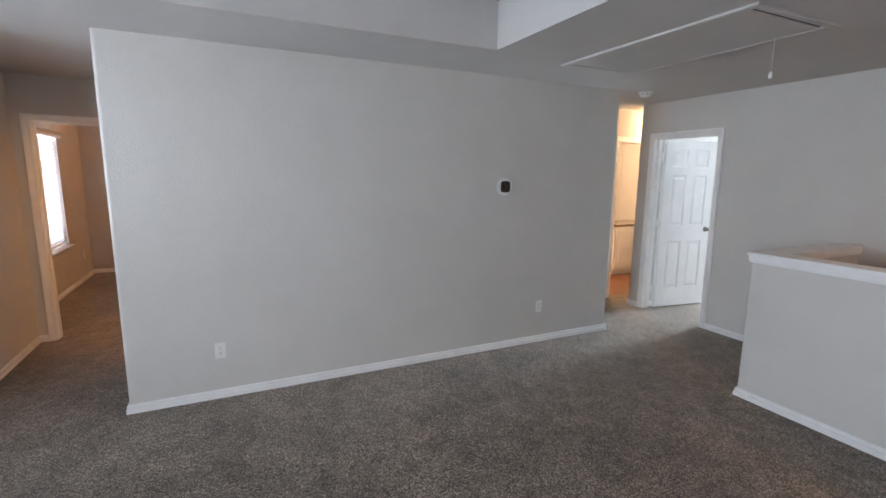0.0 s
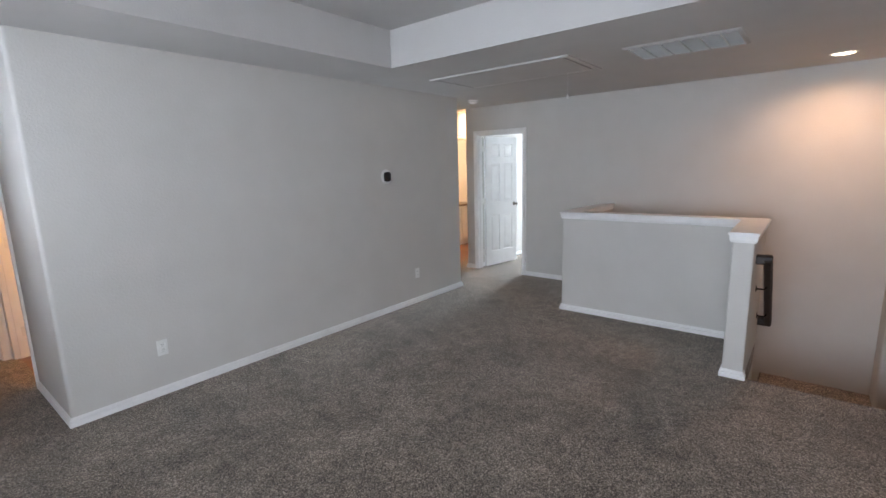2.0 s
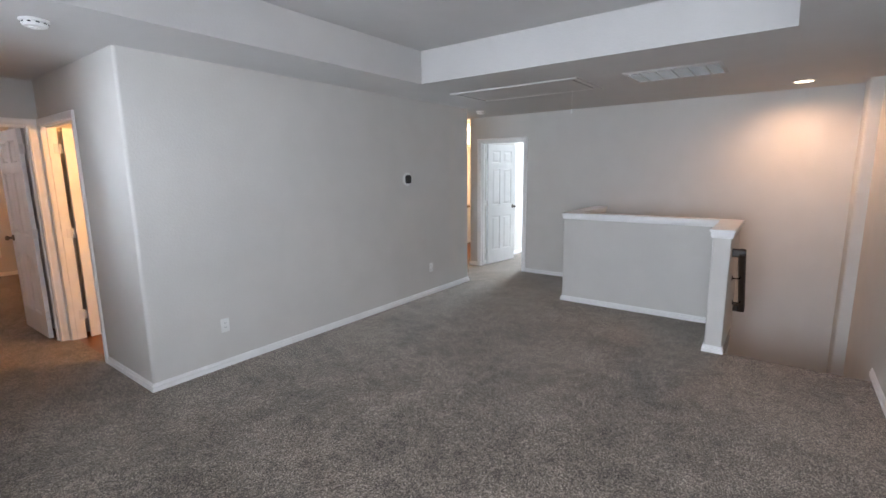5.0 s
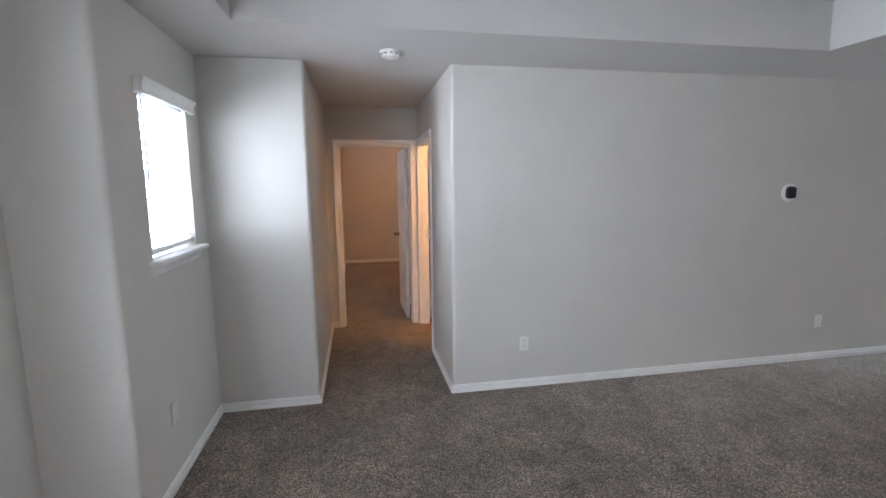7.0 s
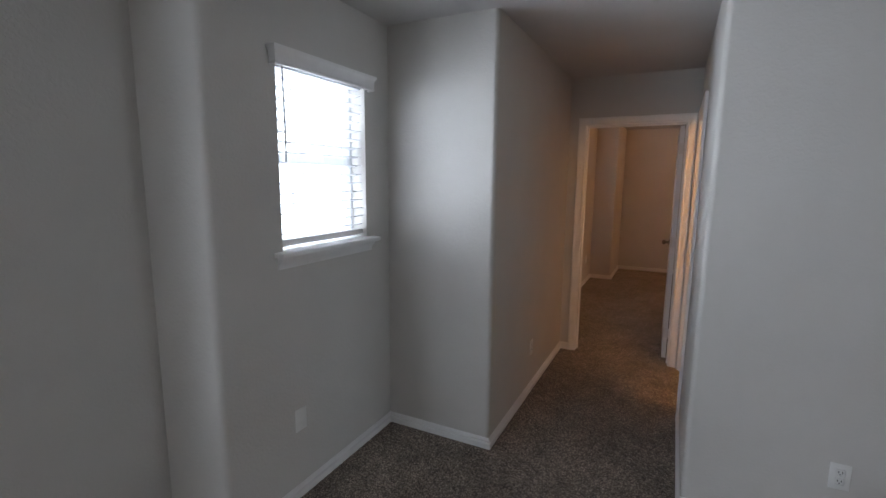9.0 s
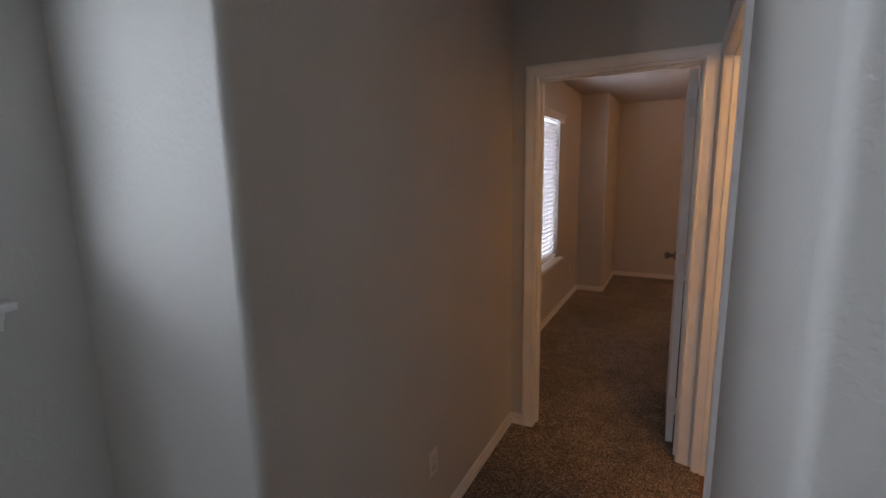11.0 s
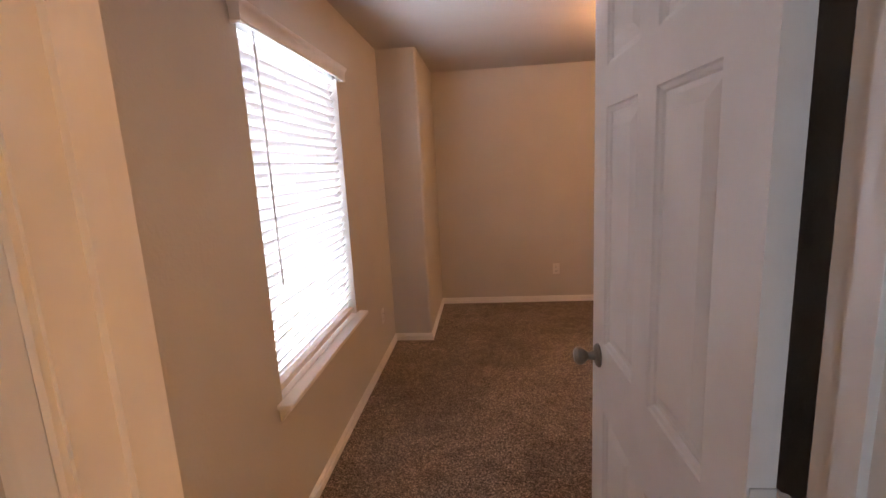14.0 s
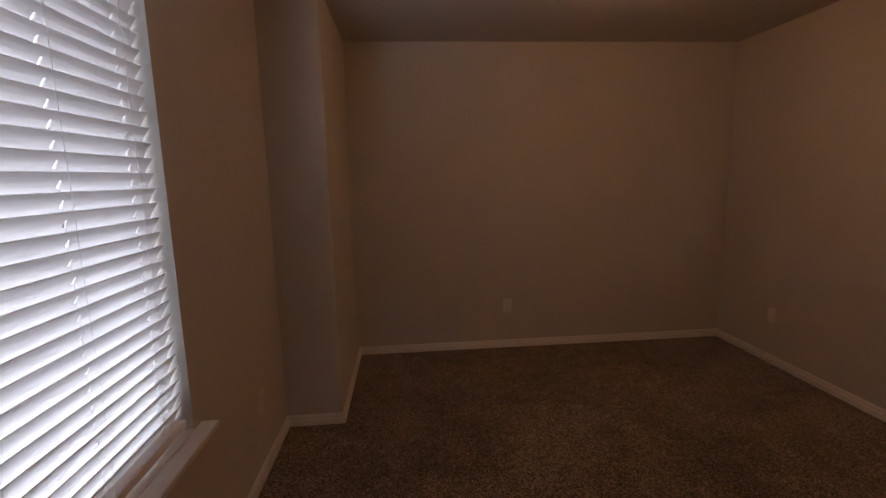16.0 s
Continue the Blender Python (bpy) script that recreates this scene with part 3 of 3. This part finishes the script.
# ---- windows ----
def window(name, m, w, h, label, sill_label, rail=True, f=0.045):
    """A vinyl sash window in its opening with a wooden stool and apron. Local: x across, y into the room, z up from the opening's foot."""
    win = empty(name, m, label, "window", "", "structure")
    y0, y1 = -0.150, -0.095
    bm = B()
    sweep(bm, [(w / 2, y0, 0), (w / 2, y0, h), (-w / 2, y0, h), (-w / 2, y0, 0)], (0, 1, 0), [(f, 0), (0, 0), (0, y1 - y0), (f * 0.6, y1 - y0), (f, (y1 - y0) * 0.6)], True)
    part("window_frame", bm, VINYL, win)
    if rail:
        bm = B()
        rbox(bm, -w / 2 + f, w / 2 - f, y0 + 0.008, y1 + 0.005, h / 2 - 0.022, h / 2 + 0.022, 0.004)
        part("meeting_rail", bm, VINYL, win)
    for z0, z1, yy in ((f, h / 2 - 0.02, -0.118), (h / 2 + 0.02, h - f, -0.132)):
        bm = B()
        box(bm, -w / 2 + f - 0.004, w / 2 - f + 0.004, yy - 0.003, yy, z0 - 0.004, z1 + 0.004)
        p = part("pane", bm, GLASS, win)
        p.visible_shadow = False
    bm = B()
    rbox(bm, -w / 2, w / 2, -0.095, 0.002, 0.0005, 0.016, 0.001)
    rbox(bm, -w / 2 - 0.055, w / 2 + 0.055, 0.0005, 0.062, -0.008, 0.016, 0.006, 3)
    part("window_sill", bm, TRIM, win, sill_label, True)
    bm = B()
    prof = [(0, 0), (0, -0.058), (0.008, -0.056), (0.010, -0.045), (0.014, -0.030), (0.030, -0.016), (0.034, 0)]
    sec = [bm.verts.new((-w / 2 - 0.035, 0.0005 + u, -0.0085 + v)) for u, v in prof]
    sec2 = [bm.verts.new((w / 2 + 0.035, 0.0005 + u, -0.0085 + v)) for u, v in prof]
    bm.faces.new(sec)
    bm.faces.new(sec2[::-1])
    for i in range(len(prof)):
        j = (i + 1) % len(prof)
        bm.faces.new((sec[i], sec[j], sec2[j], sec2[i]))
    part("apron", bm, TRIM, win, "moulded apron under the sill", True)
    return win


def slat_mesh(w, tilt, slots, depth, th=0.0028):
    """One slightly crowned slat with a cord slot at each ladder, tilted about its length."""
    bm = B()
    c, s = math.cos(radians(tilt)), math.sin(radians(tilt))

    def strip(x0, x1, a0, a1, n):
        sec = []
        for k in range(n + 1):
            u = a0 + (a1 - a0) * k / n
            sec.append((u * depth, 0.0035 * (1 - 4 * u * u)))
        ring = sec + [(a, b - th) for a, b in reversed(sec)]
        ends = [[bm.verts.new((x, a * c - b * s, a * s + b * c)) for a, b in ring] for x in (x0, x1)]
        bm.faces.new(ends[0])
        bm.faces.new(ends[1][::-1])
        for i in range(len(ring)):
            j = (i + 1) % len(ring)
            bm.faces.new((ends[0][i], ends[0][j], ends[1][j], ends[1][i]))

    x = -w / 2
    for q in sorted(slots):
        strip(x, q - 0.004, -0.5, 0.5, 5)
        strip(q - 0.004, q + 0.004, -0.5, -0.16, 2)
        strip(q - 0.004, q + 0.004, 0.16, 0.5, 2)
        x = q + 0.004
    strip(x, w / 2, -0.5, 0.5, 5)
    bmesh.ops.recalc_face_normals(bm, faces=bm.faces[:])
    me = bpy.data.meshes.new("slat")
    bm.to_mesh(me)
    bm.free()
    me.materials.append(BLIND)
    return me


VALANCE = [(0, 0), (0.010, 0), (0.013, 0.008), (0.010, 0.016), (0.012, 0.05), (0.017, 0.058), (0.022, 0.066), (0.024, 0.075), (0, 0.075)]


def blind(m, w, top, foot, tilt, pitch, cords, wand_x, wand_length, label, overhang, depth=0.050):
    """A lowered faux-wood blind in a window recess; local axes as for the window."""
    bl = empty("window_blind", m, label, "blind")
    yb = -0.042
    me = slat_mesh(w - 0.018, tilt, cords, depth)
    n = int((top - 0.05 - foot - 0.03) / pitch)
    rnd = random.Random(5)
    for i in range(n):
        o = new("slat", me)
        o.parent = bl
        o.location = (rnd.uniform(-0.001, 0.001), yb, foot + 0.052 + i * pitch + rnd.uniform(-0.0005, 0.0005))
        o.rotation_euler = (radians(rnd.uniform(-0.5, 0.5)), radians(rnd.uniform(-0.06, 0.06)), 0)
    bm = B()
    rbox(bm, -w / 2 + 0.009, w / 2 - 0.009, yb - 0.026, yb + 0.026, foot, foot + 0.028, 0.004)
    part("bottom_rail", bm, TRIM, bl)
    bm = B()
    rbox(bm, -w / 2 + 0.004, w / 2 - 0.004, yb - 0.028, yb + 0.020, top - 0.045, top - 0.002, 0.003)
    part("head_rail", bm, VINYL, bl)
    bm = B()
    wv = w / 2 + overhang
    sweep(bm, [(wv, 0.002, top - 0.050), (wv, 0.030, top - 0.050), (-wv, 0.030, top - 0.050), (-wv, 0.002, top - 0.050)], (0, 0, 1), VALANCE)
    part("valance", bm, TRIM, bl, "moulded white valance over the blind", True)
    for cx in cords:
        for dy in (-0.024, 0.024):
            bm = B()
            tube(bm, [(cx, yb + dy, foot + 0.01), (cx, yb + dy, top - 0.04)], 0.0008, 5)
            part("ladder_cord", bm, CORD, bl)
        bm = B()
        tube(bm, [(cx, yb, foot + 0.01), (cx, yb, top - 0.04)], 0.0012, 6)
        part("lift_cord", bm, CORD, bl)
    bm = B()
    tube(bm, [(wand_x, yb + 0.036, top - 0.03), (wand_x, yb + 0.040, top - 0.30), (wand_x + 0.003, yb + 0.042, top - 0.03 - wand_length)], 0.0042, 8)
    part("tilt_wand", bm, WAND, bl, "thin clear plastic tilt wand")
    return bl


W1 = pose(-1.64, -0.495, 1.225, 0, 0, -90)
W2 = pose(-1.24, 3.7075, 0.60, 0, 0, -90)
window("window_1", W1, 0.63, 0.865, "small loft window glowing with daylight", "white wooden window stool", True, 0.036)
window("window_2", W2, 1.085, 1.47, "tall bedroom window behind a blind", "white wooden window stool", False)
window("window_3", pose(-2.02, -3.30, 0.62, 0, 0, -90), 1.6, 1.46, "wide loft window letting in daylight", "white wooden window stool")
window("window_4", pose(7.9, 0.01, 0.5, 0, 0, 90), 0.82, 1.6, "bedroom window letting in daylight", "white wooden window stool")
blind(W1, 0.63, 0.865, 0.034, 8, 0.0465, (-0.2, 0.0, 0.2), 0.27, 0.42, "white slatted blind with open slats in the small window", 0.025)
blind(W2, 1.085, 1.47, 0.030, 61, 0.0445, (-0.44, -0.16, 0.13, 0.42), 0.412, 0.985, "lowered white slatted blind with tilted slats", 0.035, 0.067)


# ---- outlets, switch, thermostat ----
def outlet(m, label, blank=False):
    o = empty("wall_outlet", m, label, "outlet", "wall outlets")
    bm = B()
    rbox(bm, -0.036, 0.036, 0.0, 0.006, -0.058, 0.058, 0.003)
    part("plate", bm, PLASTIC, o, "", True)
    if not blank:
        for dz in (-0.0195, 0.0195):
            bm = B()
            rbox(bm, -0.0165, 0.0165, 0.0055, 0.0078, dz - 0.0145, dz + 0.0145, 0.004)
            s = part("socket", bm, PLASTIC, o, "", True)
            # slots are raised dark blocks, coloured like shaded openings
            for sx in (-0.0065, 0.0065):
                bm = B()
                box(bm, sx - 0.0013, sx + 0.0013, 0.0077, 0.0083, dz - 0.002, dz + 0.007)
                part("slot", bm, SLOT_SHADE, s)
            bm = B()
            lathe(bm, [(0.0024, 0), (0.0024, 0.0006)], pose(0, 0.0077, dz - 0.008, -90, 0, 0), 8)
            part("slot", bm, SLOT_SHADE, s)
    bm = B()
    lathe(bm, [(0.003, 0), (0.003, 0.001), (0, 0.0015)], pose(0, 0.0058, 0, -90, 0, 0), 10)
    part("screw", bm, PLASTIC, o)
    return o


def on_wall(x, y, z, faces):
    return pose(x, y, z, 0, 0, {"+y": 0, "-x": 90, "-y": 180, "+x": -90}[faces])


outlet(on_wall(0.622, 0.0115, 0.355, "-y"), "white duplex outlet low on the greige wall")
outlet(on_wall(3.40, 0.0115, 0.355, "-y"), "white duplex outlet low on the greige wall")
outlet(on_wall(-1.6395, -0.745, 0.40, "+x"), "white wall plate below the small window", blank=True)
outlet(on_wall(-0.9545, 0.90, 0.34, "+x"), "white duplex outlet on the dim hall wall")
outlet(on_wall(-1.2395, 4.905, 0.37, "+x"), "white duplex outlet beside the bedroom window")
outlet(on_wall(0.32, 6.3945, 0.36, "-y"), "white duplex outlet on the bare bedroom wall")
outlet(on_wall(2.1895, 5.816, 0.36, "-x"), "white wall plate on the bedroom side wall", blank=True)

sw = empty("light_switch", on_wall(3.10, -4.2945, 1.36, "+y"), "white toggle light switch by the stairs", "switch")
bm = B()
rbox(bm, -0.036, 0.036, 0, 0.006, -0.058, 0.058, 0.003)
part("plate", bm, PLASTIC, sw, "", True)
bm = B()
rbox(bm, -0.005, 0.005, 0.005, 0.02, -0.004, 0.012, 0.002)
part("toggle", bm, PLASTIC, sw)

th = empty("thermostat", on_wall(2.965, 0.0115, 1.505, "-y"), "round white wall thermostat with a black face", "thermostat")
bm = B()
lathe(bm, [(0.077, 0), (0.079, 0.004), (0.077, 0.008), (0.066, 0.011), (0, 0.011)], pose(0, 0, 0, -90, 0, 0), 40)
part("back_plate", bm, PLASTIC, th, "round white back plate", True)
bm = B()
ring = []
for yy, k in ((0.0105, 0.97), (0.014, 1.0), (0.028, 1.0), (0.032, 0.96), (0.0335, 0.86)):
    loop = []
    for i in range(40):
        a = 2 * math.pi * i / 40
        c, q = math.cos(a), math.sin(a)
        loop.append(bm.verts.new((0.045 * k * math.copysign(abs(c) ** 0.5, c), yy, 0.051 * k * math.copysign(abs(q) ** 0.5, q))))
    ring.append(loop)
for p, q in zip(ring, ring[1:]):
    for i in range(40):
        bm.faces.new((p[i], p[(i + 1) % 40], q[(i + 1) % 40], q[i]))
bm.faces.new(ring[0])
bm.faces.new(ring[-1])
part("screen", bm, BLACK_GLASS, th, "glossy black rounded screen", True)


# ---- ceiling fittings ----
def smoke_alarm(x, y):
    s = empty("smoke_alarm", pose(x, y, CEILING - 0.0005, 180, 0, 0), "white round smoke alarm on the ceiling", "smoke alarm", "smoke alarms")
    bm = B()
    lathe(bm, [(0.068, 0), (0.068, 0.008), (0.064, 0.012), (0, 0.012)], n=32)
    part("base", bm, PLASTIC, s, "", True)
    bm = B()
    lathe(bm, [(0.058, 0.012), (0.060, 0.016), (0.058, 0.028), (0.050, 0.037), (0.030, 0.040), (0.028, 0.044), (0, 0.044)], n=32)
    part("cover", bm, PLASTIC, s, "", True)
    # dark blocks on the cover, coloured as shade in the vent openings
    for k in range(10):
        a = 2 * math.pi * k / 10
        bm = B()
        rbox(bm, -0.008, 0.008, 0.0565, 0.0605, 0.017, 0.024, 0.001)
        v = part("vent_slot", bm, SLOT_SHADE, s)
        v.rotation_euler = (0, 0, a)
    bm = B()
    lathe(bm, [(0.012, 0.044), (0.012, 0.046), (0, 0.047)], n=16)
    part("test_button", bm, PLASTIC, s, "", True)


smoke_alarm(-0.39, -0.23)
smoke_alarm(4.60, 0.0)

# attic hatch: a trimmed panel with a pull cord
hx0, hx1, hy0, hy1 = 3.075, 3.81, -1.985, -0.55
hatch = empty("attic_hatch", pose((hx0 + hx1) / 2, (hy0 + hy1) / 2, CEILING), "painted attic hatch with a pull cord", "attic hatch")
hw, hl = (hx1 - hx0) / 2, (hy1 - hy0) / 2
bm = B()
sweep(bm, [(-hw, -hl, -0.0005), (hw, -hl, -0.0005), (hw, hl, -0.0005), (-hw, hl, -0.0005)], (0, 0, 1), [(-0.05, 0), (-0.05, -0.009), (-0.045, -0.013), (-0.008, -0.016), (0, -0.012), (0, 0)], True)
part("hatch_trim", bm, CEIL, hatch, "painted flat trim", True)
bm = B()
rbox(bm, -hw + 0.056, hw - 0.056, -hl + 0.074, hl - 0.074, -0.010, -0.0018, 0.002)
part("panel", bm, CEIL, hatch, "painted plywood panel")
# dark sheet behind the panel, coloured as the shade in its slits
bm = B()
box(bm, -hw + 0.051, hw - 0.051, -hl + 0.051, hl - 0.051, -0.0016, -0.0007)
part("gap", bm, RECESS_SHADE, hatch, "dark sheet in place of the shaded gap round the panel")
cx, cy = 3.72 - (hx0 + hx1) / 2, -1.70 - (hy0 + hy1) / 2
bm = B()
tube(bm, [(cx, cy, -0.008), (cx + 0.002, cy, -0.11), (cx, cy, -0.205)], 0.0012, 5)
part("pull_cord", bm, CORD, hatch)
bm = B()
lathe(bm, [(0.002, 0.02), (0.008, 0.012), (0.011, -0.008), (0.009, -0.022), (0, -0.024)], pose(cx, cy, -0.22), 14)
part("cord_pull", bm, PLASTIC, hatch, "small white bell pull", True)

# return air grille
vx0, vx1, vy0, vy1 = 3.19, 3.72, -3.13, -2.36
vent = empty("ceiling_vent", pose((vx0 + vx1) / 2, (vy0 + vy1) / 2, CEILING), "white slatted return-air grille", "air vent")
vw, vl = (vx1 - vx0) / 2, (vy1 - vy0) / 2
bm = B()
sweep(bm, [(-vw, -vl, -0.0005), (vw, -vl, -0.0005), (vw, vl, -0.0005), (-vw, vl, -0.0005)], (0, 0, 1), [(-0.03, 0), (-0.03, -0.010), (-0.022, -0.014), (-0.004, -0.006), (0, 0)], True)
part("frame", bm, CEIL, vent, "", True)
# flat dark sheet: the duct's shade is put into its colour
bm = B()
box(bm, -vw + 0.03, vw - 0.03, -vl + 0.03, vl - 0.03, -0.0012, -0.0006)
part("backing", bm, RECESS_SHADE, vent, "dark sheet standing in for the shaded duct")
n = 18
sl = bpy.data.meshes.new("slat")
bm = B()
v = box(bm, -0.0006, 0.0006, -vl + 0.03, vl - 0.03, -0.0065, 0.0065)
bmesh.ops.rotate(bm, verts=v, cent=(0, 0, 0), matrix=Matrix.Rotation(radians(52), 3, "Y"))
bmesh.ops.recalc_face_normals(bm, faces=bm.faces[:])
bm.to_mesh(sl)
bm.free()
sl.materials.append(PLASTIC)
for i in range(n):
    o = new("slat", sl)
    o.parent = vent
    o.location = (-vw + 0.036 + i * (2 * vw - 0.072) / (n - 1), 0, -0.0065)
for k in range(1, 6):
    bm = B()
    rbox(bm, -vw + 0.03, vw - 0.03, -vl + 2 * vl * k / 6 - 0.005, -vl + 2 * vl * k / 6 + 0.005, -0.0125, -0.0015, 0.001)
    part("divider", bm, CEIL, vent)

# recessed downlight above the stairs
down = empty("downlight", pose(4.74, -3.68, CEILING - 0.0005, 180, 0, 0), "lit recessed downlight with a white trim ring", "ceiling light")
bm = B()
sweep(bm, [(0.078 * math.cos(a), 0.078 * math.sin(a), 0) for a in [2 * math.pi * k / 32 for k in range(32)]], (0, 0, 1), [(0, 0), (0.018, 0), (0.016, 0.005), (0.004, 0.009), (0, 0.006)], True)
part("trim_ring", bm, PLASTIC, down, "", True)
bm = B()
lathe(bm, [(0.076, 0.001), (0.076, 0.003), (0.04, 0.006), (0, 0.007)], n=32)
part("lens", bm, CAN_GLASS, down, "glowing frosted lens", True)

# flush dome lamps: the bedroom's, and an unseen one assumed in the corridor
def dome_lamp(x, y, r, label):
    lamp = empty("ceiling_lamp", pose(x, y, CEILING - 0.0005, 180, 0, 0), label, "ceiling light", "dome lamps")
    bm = B()
    lathe(bm, [(0.165 * r, 0), (0.168 * r, 0.012), (0.160 * r, 0.024), (0, 0.024)], n=36)
    part("base", bm, NICKEL, lamp, "satin metal base", True)
    bm = B()
    lathe(bm, [(0.155 * r, 0.024), (0.150 * r, 0.05), (0.128 * r, 0.085), (0.085 * r, 0.108), (0.03 * r, 0.118), (0, 0.119)], n=36)
    part("shade", bm, LAMP_GLASS, lamp, "glowing frosted glass dome", True)
    bm = B()
    lathe(bm, [(0.012, 0.116), (0.012, 0.13), (0.005, 0.138), (0, 0.139)], n=14)
    part("finial", bm, NICKEL, lamp, "", True)


dome_lamp(0.73, 4.75, 1.0, "lit dome lamp flush on the bedroom ceiling")
dome_lamp(5.85, 0.76, 0.75, "lit small dome lamp assumed out of view on the corridor ceiling")

# ---- stair handrail on the inner face of the half wall ----
rail = empty("handrail", pose(3.46, -3.305, 0.865), "black wooden stair handrail with mitred returns", "handrail")
bm = B()


def bar(bm, p, q, h, w):
    """A rounded square bar from p to q."""
    p, q = Vector(p), Vector(q)
    d = (q - p).normalized()
    side = d.cross(Vector((0, 0, 1))).normalized()
    up = side.cross(d)
    ring = []
    for c in (p, q):
        ring.append([bm.verts.new(c + side * a * w + up * b * h) for a, b in ((-1, -0.6), (-0.6, -1), (0.6, -1), (1, -0.6), (1, 0.6), (0.6, 1), (-0.6, 1), (-1, 0.6))])
    bm.faces.new(ring[0][::-1])
    bm.faces.new(ring[1])
    for i in range(8):
        j = (i + 1) % 8
        bm.faces.new((ring[0][i], ring[0][j], ring[1][j], ring[1][i]))


bar(bm, (0, -0.001, 0), (0, -0.094, 0), 0.036, 0.027)
part("return", bm, BLACK_WOOD, rail)
bm = B()
bar(bm, (-0.014, -0.074, 0.014), (0.714, -0.074, -0.682), 0.036, 0.027)
part("rail", bm, BLACK_WOOD, rail)
bm = B()
bar(bm, (0.70, -0.001, -0.67), (0.70, -0.094, -0.67), 0.036, 0.027)
part("return", bm, BLACK_WOOD, rail)
for t in (0.30, 0.76):
    bm = B()
    c = Vector((0.70 * t, 0, -0.67 * t - 0.07))
    lathe(bm, [(0.026, 0), (0.026, 0.004), (0.012, 0.007), (0, 0.007)], pose(c.x, -0.0005, c.z, 90, 0, 0), 20)
    tube(bm, [c + Vector((0, -0.004, 0)), c + Vector((0, -0.05, 0)), c + Vector((0, -0.064, 0.012)), c + Vector((0, -0.067, 0.045))], 0.0065, 8)
    part("bracket", bm, BLACK_GLASS, rail, "black metal rail bracket", True)

# ---- vanity seen through the second bathroom's door ----
van = empty("vanity", pose(6.35, 1.95, 0), "white bathroom vanity with a brown counter", "vanity")
bm = B()
rbox(bm, 0, 1.1, 0, 0.52, 0.09, 0.80, 0.003)
box(bm, 0.05, 1.1, 0.05, 0.52, 0, 0.09)
part("body", bm, DOOR, van)
bm = B()
rbox(bm, -0.02, 1.12, -0.02, 0.54, 0.80, 0.835, 0.006)
part("counter", bm, COUNTER, van, "brown stone counter")
for k in range(2):
    bm = B()
    rbox(bm, 0.03 + 0.53 * k, 0.53 + 0.53 * k, -0.018, 0.0, 0.12, 0.77, 0.003)
    rbox(bm, 0.09 + 0.53 * k, 0.47 + 0.53 * k, -0.022, -0.012, 0.18, 0.71, 0.004)
    part("cabinet_door", bm, DOOR, van)
